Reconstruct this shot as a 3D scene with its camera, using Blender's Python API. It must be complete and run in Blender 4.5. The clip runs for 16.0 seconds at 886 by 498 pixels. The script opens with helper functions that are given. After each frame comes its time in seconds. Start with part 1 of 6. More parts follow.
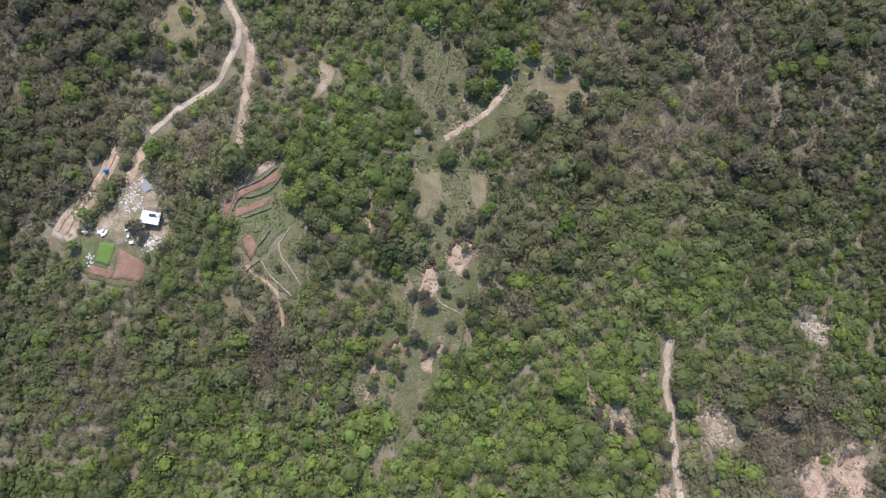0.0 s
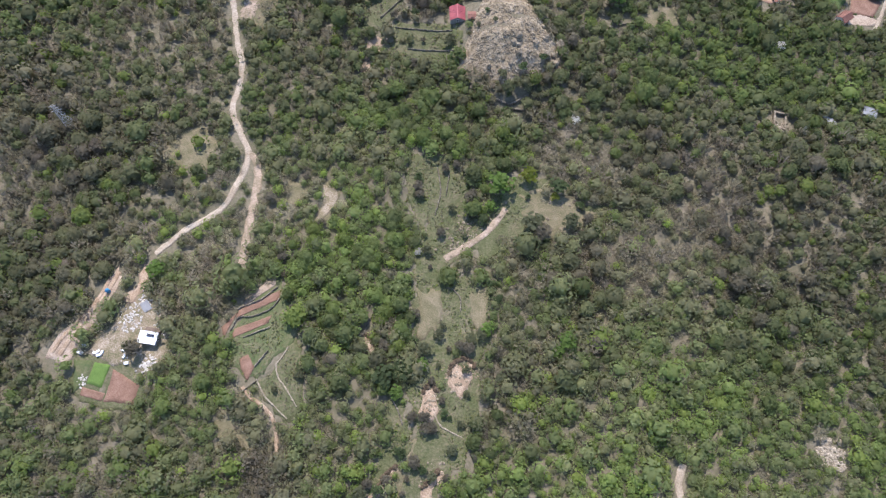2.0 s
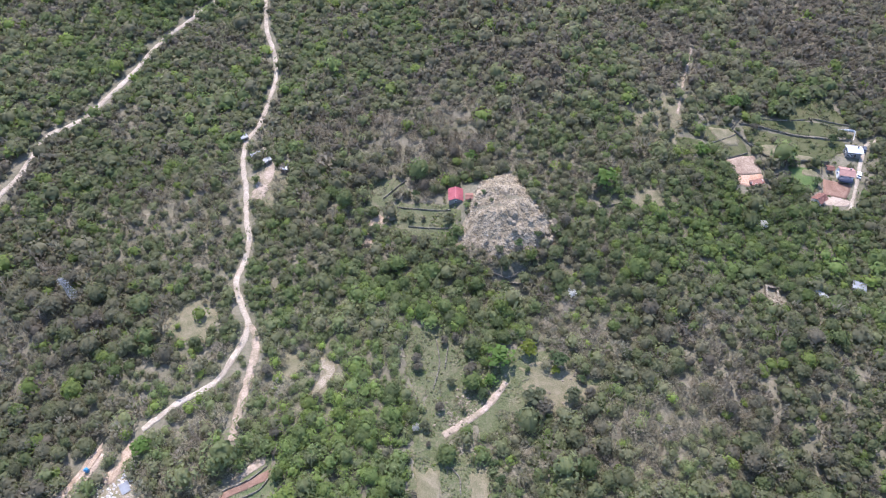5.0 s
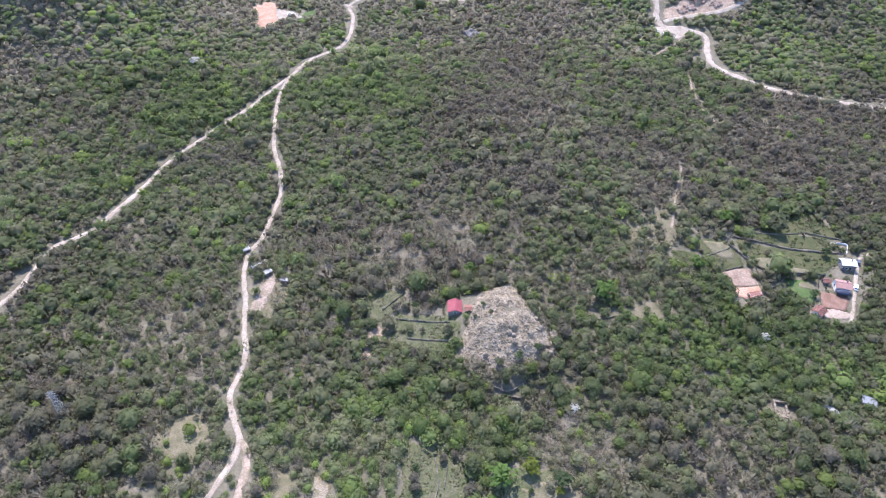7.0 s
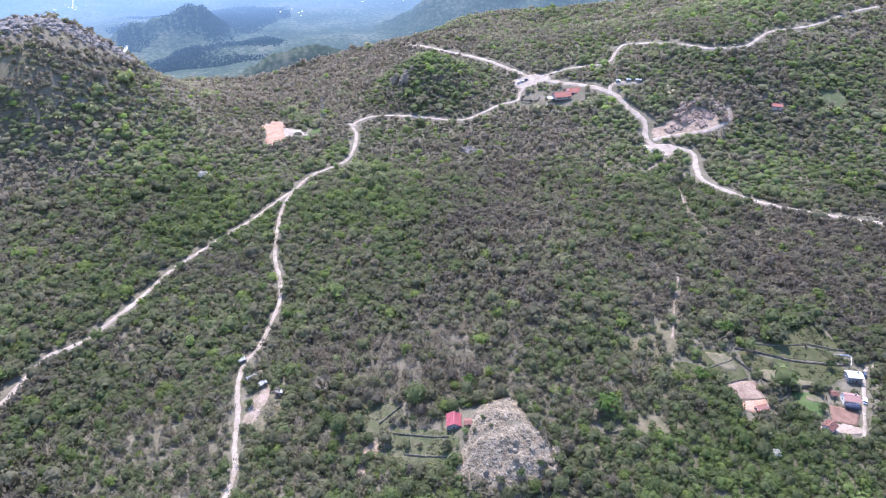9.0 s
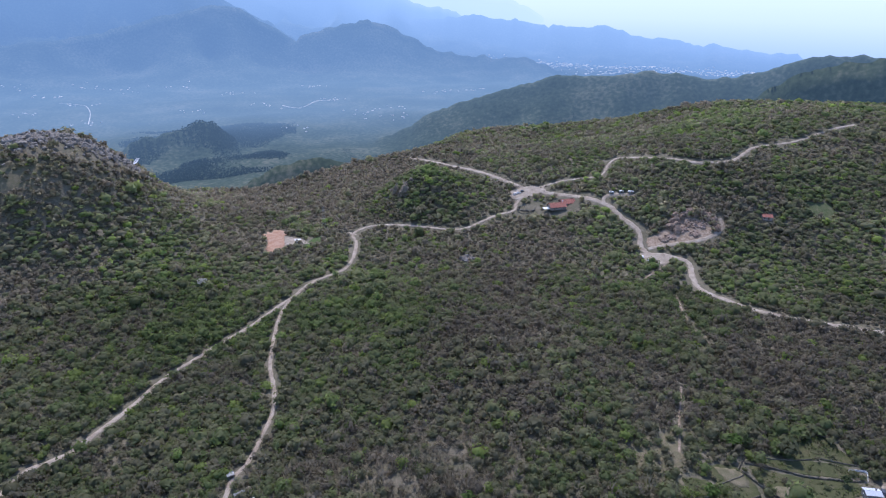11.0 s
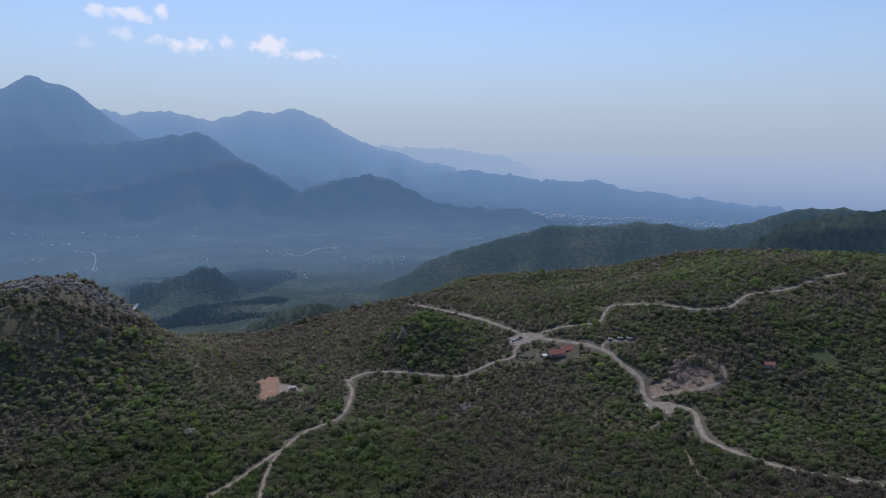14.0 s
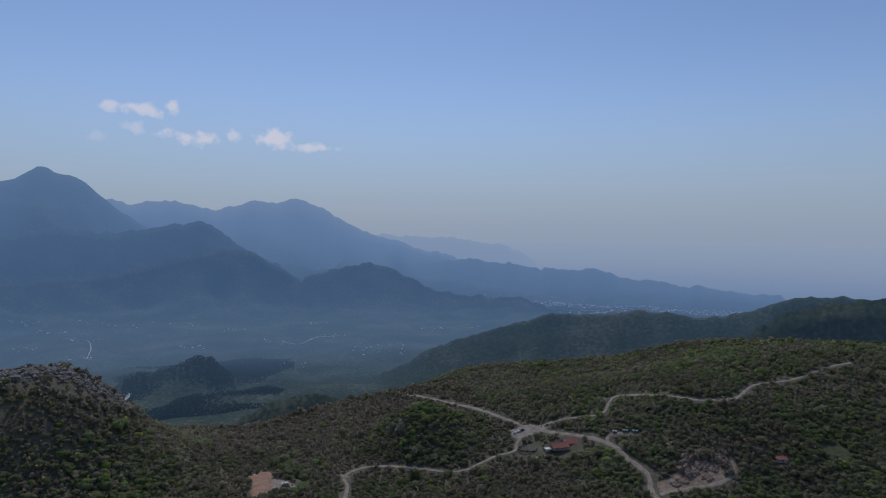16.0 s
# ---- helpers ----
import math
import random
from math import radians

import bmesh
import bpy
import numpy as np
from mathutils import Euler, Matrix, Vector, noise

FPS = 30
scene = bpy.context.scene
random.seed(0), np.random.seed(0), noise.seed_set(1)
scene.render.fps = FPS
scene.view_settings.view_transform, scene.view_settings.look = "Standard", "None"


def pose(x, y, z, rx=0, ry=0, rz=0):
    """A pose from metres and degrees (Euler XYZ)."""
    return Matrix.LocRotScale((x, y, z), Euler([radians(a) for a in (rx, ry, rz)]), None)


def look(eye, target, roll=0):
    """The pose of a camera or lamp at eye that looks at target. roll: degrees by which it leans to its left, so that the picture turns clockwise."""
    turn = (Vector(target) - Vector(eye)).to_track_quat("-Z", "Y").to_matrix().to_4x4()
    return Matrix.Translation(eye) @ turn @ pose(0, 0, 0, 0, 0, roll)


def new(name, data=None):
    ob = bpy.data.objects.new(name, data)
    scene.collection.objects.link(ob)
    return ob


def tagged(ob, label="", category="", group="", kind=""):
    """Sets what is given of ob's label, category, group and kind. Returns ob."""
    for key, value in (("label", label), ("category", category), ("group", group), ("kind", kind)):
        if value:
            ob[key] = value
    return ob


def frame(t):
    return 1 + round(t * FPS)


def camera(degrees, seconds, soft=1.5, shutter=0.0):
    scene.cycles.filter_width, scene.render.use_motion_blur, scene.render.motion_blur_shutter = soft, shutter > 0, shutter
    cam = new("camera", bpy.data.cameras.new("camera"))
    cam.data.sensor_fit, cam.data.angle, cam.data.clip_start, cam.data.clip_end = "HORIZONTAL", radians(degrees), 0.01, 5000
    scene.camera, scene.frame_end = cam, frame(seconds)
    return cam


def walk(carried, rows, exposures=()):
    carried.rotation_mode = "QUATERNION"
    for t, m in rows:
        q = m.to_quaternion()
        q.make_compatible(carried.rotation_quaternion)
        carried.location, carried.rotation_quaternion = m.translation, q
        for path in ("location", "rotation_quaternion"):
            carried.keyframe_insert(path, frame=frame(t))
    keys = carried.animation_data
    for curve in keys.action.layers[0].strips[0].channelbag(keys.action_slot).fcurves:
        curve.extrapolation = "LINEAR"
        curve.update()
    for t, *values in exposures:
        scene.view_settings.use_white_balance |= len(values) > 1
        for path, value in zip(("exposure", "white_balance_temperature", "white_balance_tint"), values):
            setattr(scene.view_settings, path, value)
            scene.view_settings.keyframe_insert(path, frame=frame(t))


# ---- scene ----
# The camera hovers over a wooded plateau and tilts up from the ground to the sky.
EYE_Z = 215.0
cam = camera(70.46, 16.0, soft=1.2)
# seconds, pitch, yaw, lean to the right
ROWS = [
    (0.0, -79.53, 1.12, 1.16),
    (0.5, -76.55, 0.85, 0.96),
    (1.0, -73.90, 0.68, 0.82),
    (1.5, -71.31, 0.56, 0.72),
    (2.0, -68.68, 0.47, 0.65),
    (2.5, -66.04, 0.36, 0.53),
    (3.0, -63.41, 0.27, 0.49),
    (3.5, -60.79, 0.23, 0.46),
    (4.0, -58.20, 0.16, 0.38),
    (6.5, -45.37, -0.08, 0.01),
    (7.0, -42.86, -0.10, -0.01),
    (7.5, -40.35, -0.14, -0.08),
    (8.0, -37.84, -0.17, -0.13),
    (8.5, -35.33, -0.18, -0.15),
    (9.0, -32.84, -0.22, -0.22),
    (11.5, -20.76, -0.35, -0.42),
    (12.0, -18.61, -0.37, -0.44),
    (12.5, -16.49, -0.40, -0.51),
    (13.0, -14.24, -0.40, -0.53),
    (13.5, -11.96, -0.41, -0.56),
    (14.0, -9.74, -0.40, -0.59),
    (14.5, -7.61, -0.39, -0.59),
    (15.0, -5.46, -0.38, -0.62),
    (15.5, -3.35, -0.35, -0.64),
    (16.0, -1.70, -0.35, -0.66),
]
# seconds, stops, white balance: the clip's camera opens up, turns cooler and closes again as the sky comes in
EXPOSURES = [(0.0, 1.66, 6600, 17), (4.0, 2.1, 6100, 19), (7.0, 2.24, 5880, 23), (9.0, 2.27, 5760, 25), (11.5, 0.92, 5780, 20), (12.5, 0.68, 5920, 18), (13.5, 0.17, 5940, 17), (14.0, 0.07, 5980, 17), (16.0, -0.43, 5900, 16)]
walk(cam, [(t, pose(0, 0, EYE_Z, 0, 0, yaw) @ pose(0, 0, 0, 90 + pitch) @ pose(0, 0, 0, 0, 0, -lean)) for t, pitch, yaw, lean in ROWS], EXPOSURES)

# ---- daylight ----
SUN_EL, SUN_AZ = 56.0, -10.0        # degrees; azimuth from straight ahead, to the right positive
world = bpy.data.worlds.new("sky")
scene.world = world
world.use_nodes = True
wn, wl = world.node_tree.nodes, world.node_tree.links
sky = wn.new("ShaderNodeTexSky")
sky.sky_type, sky.sun_disc = "NISHITA", False
sky.sun_elevation, sky.sun_rotation = radians(SUN_EL), radians(SUN_AZ)
sky.altitude, sky.air_density, sky.dust_density, sky.ozone_density = 600, 1.0, 0.5, 2.0
# bright haze low over the horizon all round, and a few fair-weather clouds
way = wn.new("ShaderNodeTexCoord")
split, low, haze = wn.new("ShaderNodeSeparateXYZ"), wn.new("ShaderNodeMapRange"), wn.new("ShaderNodeMix")
wl.new(way.outputs["Generated"], split.inputs[0])
wl.new(split.outputs["Z"], low.inputs["Value"])
low.interpolation_type = "SMOOTHERSTEP"
for key, value in (("From Min", -0.05), ("From Max", 0.29), ("To Min", 0.95), ("To Max", 0.0)):
    low.inputs[key].default_value = value
haze.data_type = "RGBA"
wl.new(low.outputs[0], haze.inputs["Factor"])
wl.new(sky.outputs["Color"], haze.inputs["A"])
haze.inputs["B"].default_value = (3.12, 3.84, 4.62, 1)
last = haze.outputs["Result"]
puff = wn.new("ShaderNodeTexNoise")
puff.inputs["Scale"].default_value, puff.inputs["Detail"].default_value = 62, 8
wl.new(way.outputs["Generated"], puff.inputs["Vector"])
for az, el, wide, tall, thick in ((-27.6, 9.6, 1.1, 0.5, 0.8), (-24.9, 9.5, 1.9, 0.6, 0.9), (-23.1, 9.8, 0.8, 0.7, 0.9), (-25.8, 8.1, 0.9, 0.6, 0.5), (-28.6, 7.2, 0.9, 0.5, 0.25),
                                  (-21.6, 7.5, 2.4, 0.7, 0.9), (-18.1, 7.9, 0.8, 0.7, 0.7), (-14.9, 7.8, 1.9, 0.9, 1.0), (-11.9, 7.2, 2.3, 0.45, 0.9)):
    ca, sa, ce, se = math.cos(radians(az)), math.sin(radians(az)), math.cos(radians(el)), math.sin(radians(el))
    across, upward, flat, size, edge, veil = [wn.new("ShaderNodeVectorMath") for _ in range(2)] + [wn.new("ShaderNodeCombineXYZ"), wn.new("ShaderNodeVectorMath"), wn.new("ShaderNodeMath"), wn.new("ShaderNodeMapRange")]
    ahead = wn.new("ShaderNodeVectorMath")
    for node, axis in ((across, (ca, -sa, 0)), (upward, (-sa * se, -ca * se, ce)), (ahead, (sa * ce, ca * ce, se))):
        node.operation = "DOT_PRODUCT"
        wl.new(way.outputs["Generated"], node.inputs[0])
        node.inputs[1].default_value = axis
    su, sv = wn.new("ShaderNodeMath"), wn.new("ShaderNodeMath")
    for node, src, k in ((su, across, 1 / radians(wide)), (sv, upward, 1 / radians(tall))):
        node.operation, node.inputs[1].default_value = "MULTIPLY", k
        wl.new(src.outputs["Value"], node.inputs[0])
    wl.new(su.outputs[0], flat.inputs["X"])
    wl.new(sv.outputs[0], flat.inputs["Y"])
    size.operation = "LENGTH"
    wl.new(flat.outputs[0], size.inputs[0])
    edge.operation, edge.inputs[1].default_value = "MULTIPLY_ADD", 2.7
    wl.new(puff.outputs["Fac"], edge.inputs[0])
    gone = wn.new("ShaderNodeMath")
    gone.operation = "MULTIPLY"
    gone.inputs[1].default_value = -1.0
    wl.new(size.outputs["Value"], gone.inputs[0])
    wl.new(gone.outputs[0], edge.inputs[2])
    for key, value in (("From Min", 0.4), ("From Max", 1.12), ("To Min", 0.0), ("To Max", thick)):
        veil.inputs[key].default_value = value
    wl.new(edge.outputs[0], veil.inputs["Value"])
    front_side = wn.new("ShaderNodeMath")
    front_side.operation, front_side.inputs[1].default_value = "GREATER_THAN", 0.0
    wl.new(ahead.outputs["Value"], front_side.inputs[0])
    both = wn.new("ShaderNodeMath")
    both.operation = "MULTIPLY"
    wl.new(veil.outputs[0], both.inputs[0])
    wl.new(front_side.outputs[0], both.inputs[1])
    layer = wn.new("ShaderNodeMix")
    layer.data_type = "RGBA"
    layer.inputs["B"].default_value = (6.8, 6.9, 7.3, 1)
    wl.new(both.outputs[0], layer.inputs["Factor"])
    wl.new(last, layer.inputs["A"])
    last = layer.outputs["Result"]
wl.new(last, wn["Background"].inputs["Color"])
wn["Background"].inputs["Strength"].default_value = 0.112
lamp = bpy.data.lights.new("sun", "SUN")
lamp.energy, lamp.angle, lamp.color = 2.0, radians(0.55), (1.0, 0.95, 0.87)
sun = new("sun", lamp)
sun_way = Vector((math.sin(radians(SUN_AZ)) * math.cos(radians(SUN_EL)), math.cos(radians(SUN_AZ)) * math.cos(radians(SUN_EL)), math.sin(radians(SUN_EL))))
sun.matrix_world = look(sun_way * 900, (0, 0, 0))


# ---- materials ----
def material(name):
    m = bpy.data.materials.new(name)
    m.use_nodes = True
    return m, m.node_tree.nodes, m.node_tree.links


def earth(name, colours, size=6.0, fine=0.6, rough=0.95, bump_by=0.25):
    """A matt surface whose colour wanders between the colours, coarse and fine."""
    m, n, l = material(name)
    where = n.new("ShaderNodeNewGeometry")
    big, small, mix = n.new("ShaderNodeTexNoise"), n.new("ShaderNodeTexNoise"), n.new("ShaderNodeMath")
    big.inputs["Scale"].default_value, big.inputs["Detail"].default_value = 1 / size, 4
    small.inputs["Scale"].default_value, small.inputs["Detail"].default_value = 1 / fine, 5
    ramp = n.new("ShaderNodeValToRGB")
    for i, c in enumerate(colours):
        e = ramp.color_ramp.elements[i] if i < 2 else ramp.color_ramp.elements.new(1)
        e.color = (*c, 1)
    for i, e in enumerate(ramp.color_ramp.elements):
        e.position = 0.34 + 0.32 * i / (len(colours) - 1)
    mix.operation = "MULTIPLY_ADD"
    half = n.new("ShaderNodeMath")
    half.operation, half.inputs[1].default_value = "MULTIPLY", 0.5
    mix.inputs[1].default_value = 0.5
    shove = n.new("ShaderNodeBump")
    shove.inputs["Strength"].default_value, shove.inputs["Distance"].default_value = bump_by, fine
    for tex in (big, small):
        l.new(where.outputs["Position"], tex.inputs["Vector"])
    l.new(small.outputs["Fac"], half.inputs[0])
    l.new(big.outputs["Fac"], mix.inputs[0])
    l.new(half.outputs[0], mix.inputs[2])
    l.new(mix.outputs[0], ramp.inputs["Fac"])
    l.new(small.outputs["Fac"], shove.inputs["Height"])
    l.new(ramp.outputs["Color"], n["Principled BSDF"].inputs["Base Color"])
    l.new(shove.outputs["Normal"], n["Principled BSDF"].inputs["Normal"])
    n["Principled BSDF"].inputs["Roughness"].default_value = rough
    n["Principled BSDF"].inputs["Specular IOR Level"].default_value = 0.15
    return m


def leaf(name, through_light=0.68):
    """Foliage: the mesh's own tint, varied leaf clump by leaf clump and tree by tree."""
    m, n, l = material(name)
    n.remove(n["Principled BSDF"])
    tint, geo, info = n.new("ShaderNodeAttribute"), n.new("ShaderNodeNewGeometry"), n.new("ShaderNodeObjectInfo")
    tint.attribute_name = "tint"
    a, b, c = n.new("ShaderNodeMapRange"), n.new("ShaderNodeMapRange"), n.new("ShaderNodeMath")
    a.inputs["To Min"].default_value, a.inputs["To Max"].default_value = 0.85, 1.15
    b.inputs["To Min"].default_value, b.inputs["To Max"].default_value = 0.8, 1.2
    c.operation = "MULTIPLY"
    scale = n.new("ShaderNodeVectorMath")
    scale.operation = "SCALE"
    l.new(geo.outputs["Random Per Island"], a.inputs["Value"])
    l.new(info.outputs["Random"], b.inputs["Value"])
    l.new(a.outputs[0], c.inputs[0])
    l.new(b.outputs[0], c.inputs[1])
    l.new(tint.outputs["Color"], scale.inputs[0])
    l.new(c.outputs[0], scale.inputs["Scale"])
    d, t, mix = n.new("ShaderNodeBsdfDiffuse"), n.new("ShaderNodeBsdfTranslucent"), n.new("ShaderNodeMixShader")
    mix.inputs[0].default_value = through_light
    # a clump of many leaves shades as the round crown it belongs to, not as one flat leaf
    soft_n, unit = n.new("ShaderNodeVectorMath"), n.new("ShaderNodeVectorMath")
    soft_n.operation, unit.operation = "MULTIPLY_ADD", "NORMALIZE"
    soft_n.inputs[1].default_value, soft_n.inputs[2].default_value = (0.8, 0.8, 0.8), (0, 0, 0.22)
    l.new(geo.outputs["Normal"], soft_n.inputs[0])
    l.new(soft_n.outputs[0], unit.inputs[0])
    l.new(unit.outputs[0], d.inputs["Normal"])
    for s in (d, t):
        l.new(scale.outputs[0], s.inputs["Color"])
    l.new(d.outputs[0], mix.inputs[1])
    l.new(t.outputs[0], mix.inputs[2])
    sheen, coat = n.new("ShaderNodeBsdfGlossy"), n.new("ShaderNodeMixShader")
    sheen.inputs["Roughness"].default_value = 0.75
    coat.inputs[0].default_value = 0.012
    l.new(unit.outputs[0], sheen.inputs["Normal"])
    l.new(mix.outputs[0], coat.inputs[1])
    l.new(sheen.outputs[0], coat.inputs[2])
    l.new(coat.outputs[0], n["Material Output"].inputs["Surface"])
    return m


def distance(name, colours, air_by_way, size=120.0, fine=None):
    """A far backdrop: wooded slopes with bright hazy air painted over them as emission. air_by_way: metres off, the
    air's colour there and its share.
    """
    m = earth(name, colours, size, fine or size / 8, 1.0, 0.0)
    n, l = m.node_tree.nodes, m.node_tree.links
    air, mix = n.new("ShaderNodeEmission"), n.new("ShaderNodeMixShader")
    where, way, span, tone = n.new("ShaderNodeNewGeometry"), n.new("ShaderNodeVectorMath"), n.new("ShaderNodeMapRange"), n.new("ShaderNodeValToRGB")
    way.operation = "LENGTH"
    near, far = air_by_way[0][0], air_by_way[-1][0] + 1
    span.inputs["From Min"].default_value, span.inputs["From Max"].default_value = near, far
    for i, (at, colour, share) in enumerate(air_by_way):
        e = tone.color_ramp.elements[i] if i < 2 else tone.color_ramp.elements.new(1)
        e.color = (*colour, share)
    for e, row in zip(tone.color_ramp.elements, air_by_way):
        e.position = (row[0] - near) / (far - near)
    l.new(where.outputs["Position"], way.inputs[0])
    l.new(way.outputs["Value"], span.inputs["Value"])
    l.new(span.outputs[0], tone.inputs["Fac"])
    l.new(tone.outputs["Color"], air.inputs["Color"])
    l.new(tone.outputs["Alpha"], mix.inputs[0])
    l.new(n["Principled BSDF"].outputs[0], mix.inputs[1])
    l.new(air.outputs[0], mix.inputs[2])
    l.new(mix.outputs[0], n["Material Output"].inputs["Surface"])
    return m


LITTER = earth("forest_floor", [(0.085, 0.082, 0.048), (0.13, 0.115, 0.078), (0.185, 0.16, 0.118)], 9, 1.0)
GRASS = earth("meadow_grass", [(0.058, 0.070, 0.028), (0.092, 0.096, 0.048), (0.155, 0.132, 0.086)], 5, 0.8, 0.95, 0.6)
TERRACE = earth("terrace_grass", [(0.06, 0.085, 0.032), (0.088, 0.102, 0.046), (0.145, 0.13, 0.08)], 4, 0.7, 0.95, 0.5)
SCAR = earth("raw_pinkish_earth", [(0.185, 0.13, 0.085), (0.275, 0.203, 0.14), (0.41, 0.325, 0.245)], 3, 0.5, 0.95, 0.5)
PINK = earth("reddish_earth", [(0.19, 0.128, 0.09), (0.28, 0.2, 0.148), (0.38, 0.3, 0.24)], 4, 0.6, 0.95, 0.5)
DRY = earth("dry_worn_grass", [(0.095, 0.092, 0.048), (0.14, 0.123, 0.073), (0.20, 0.165, 0.11)], 3, 0.5, 0.95, 0.5)
CUT = earth("quarry_cut", [(0.13, 0.088, 0.062), (0.22, 0.158, 0.115), (0.34, 0.265, 0.2)], 5, 0.8)
CRAG = earth("grey_crag", [(0.09, 0.08, 0.066), (0.19, 0.168, 0.14), (0.33, 0.30, 0.26)], 3.0, 0.5)
YARD = earth("trodden_yard", [(0.10, 0.105, 0.05), (0.19, 0.155, 0.10), (0.34, 0.285, 0.225)], 3.5, 0.5, 0.95, 0.6)
LAWN = earth("young_crop", [(0.075, 0.125, 0.03), (0.11, 0.175, 0.045)], 2, 0.4)
DUST = earth("dirt_track", [(0.195, 0.155, 0.112), (0.295, 0.246, 0.188), (0.405, 0.353, 0.286)], 5, 0.7)
FRESH = earth("fresh_grass", [(0.048, 0.08, 0.024), (0.068, 0.10, 0.032), (0.10, 0.115, 0.05)], 3, 0.5)
MEADOW = earth("green_meadow", [(0.044, 0.054, 0.019), (0.068, 0.072, 0.031), (0.108, 0.094, 0.052)], 5, 0.7)
CLAY = earth("raw_clay", [(0.24, 0.13, 0.075), (0.33, 0.20, 0.13), (0.42, 0.29, 0.215)], 6, 0.8)
SOIL = earth("red_soil", [(0.125, 0.075, 0.052), (0.182, 0.108, 0.076), (0.245, 0.156, 0.116)], 3, 0.4)
BARE = earth("bare_earth", [(0.15, 0.125, 0.075), (0.25, 0.195, 0.14), (0.38, 0.30, 0.24)], 4, 0.7)
SODS = earth("dark_sods", [(0.045, 0.034, 0.022), (0.075, 0.055, 0.036), (0.11, 0.085, 0.055)], 1.5, 0.3)
SWATH = earth("bulldozed_earth", [(0.19, 0.14, 0.10), (0.30, 0.235, 0.175), (0.42, 0.35, 0.28)], 2.2, 0.35, 0.95, 0.6)
SCREE = earth("brown_scree", [(0.12, 0.092, 0.056), (0.225, 0.18, 0.118), (0.36, 0.30, 0.215)], 2.5, 0.4)
WALLSTONE = earth("lichened_wall_stone", [(0.075, 0.064, 0.046), (0.15, 0.13, 0.098), (0.28, 0.245, 0.19)], 1.2, 0.3)
CHALK = earth("pale_building_stone", [(0.26, 0.235, 0.20), (0.38, 0.355, 0.315), (0.54, 0.51, 0.465)], 2.0, 0.3)
STONE = earth("limestone", [(0.088, 0.071, 0.047), (0.178, 0.146, 0.102), (0.33, 0.278, 0.205)], 2.5, 0.35)
PALEWALL = earth("pale_wall_stone", [(0.15, 0.124, 0.088), (0.255, 0.215, 0.158), (0.39, 0.338, 0.26)], 1.5, 0.3)
LEAF = leaf("foliage")
BARK = earth("bark", [(0.10, 0.08, 0.06), (0.18, 0.15, 0.12)], 1.0, 0.2)


# ---- the lie of the land ----
def bump(x, y, cx, cy, h, a, b, turn=0.0, sharp=2.0):
    c, s = np.cos(np.radians(turn)), np.sin(np.radians(turn))
    u, v = (x - cx) * c + (y - cy) * s, (y - cy) * c - (x - cx) * s
    return h * np.exp(-np.sqrt((u / a) ** 2 + (v / b) ** 2) ** sharp)
def smooth(a, b, v):
    k = np.clip((v - a) / (b - a), 0, 1)
    return k * k * (3 - 2 * k)
def wave(x, y, size, seed):
    r = np.random.RandomState(seed)
    out = 0 * x
    for _ in range(6):
        a, p, k = r.uniform(0, 6.283), r.uniform(0, 6.283), r.uniform(0.6, 1.6)
        out = out + np.sin((x * np.cos(a) + y * np.sin(a)) * 6.283 * k / size + p)
    return out / 6
def height(x, y):
    z = 6 * wave(x, y, 260, 3) + 1.6 * wave(x, y, 70, 5) + 0.5 * wave(x, y, 24, 8)
    z = z * (1 - 0.6 * smooth(330, 560, y)) + 4
    z = z + bump(x, y, -320, 490, 71, 95.5, 118, -2)            # long slope of the rocky hill
    z = z + bump(x, y, -329.5, 498, 27, 89, 89, 0, 4.0)          # its craggy top
    z = z + bump(x, y, 386, 760, 83, 362, 223, 0, 3.0)          # wooded hill by the far road
    z = z - bump(x, y, 470, 850, 12, 120, 90) - bump(x, y, -45, 850, 14, 45, 55)
    z = z - bump(x, y, 209, 800, 39, 158, 120, 0, 2.6)          # hollow behind the junction
    z = z + bump(x, y, 240, 560, 20, 90, 70, 0, 2.5)            # shoulder above the quarry
    z = z + bump(x, y, -13, 600, 31, 42, 38, 0, 2.4)            # round knoll
    z = z + bump(x, y, 60, 330, 12, 120, 90)                    # low grey rise
    z = z + bump(x, y, 28, 173, 12, 17, 22, 10, 2.6)            # rock mound
    z = z + 1.9 * wave(x, y, 9, 15) * bump(x, y, 28, 173, 1, 17, 22, 10, 2.6)
    z = z - bump(x, y, -270, 790, 32, 132, 150)                 # saddle
    r = np.hypot(x, y); az = np.degrees(np.arctan2(x, y))
    edge = 760 + 130 * smooth(-6, 6, az) + 120 * smooth(15, 30, az)
    z = z - 262 * smooth(0, 420, r - edge) 
    return z


def top(x, y):
    return float(height(np.array(float(x)), np.array(float(y))))


def mesh_of(name, verts, faces, mat, smooth_faces=True):
    me = bpy.data.meshes.new(name)
    me.from_pydata([tuple(v) for v in verts], [], [tuple(f) for f in faces])
    me.materials.append(mat)
    if smooth_faces:
        me.polygons.foreach_set("use_smooth", [True] * len(me.polygons))
    me.update()
    return me


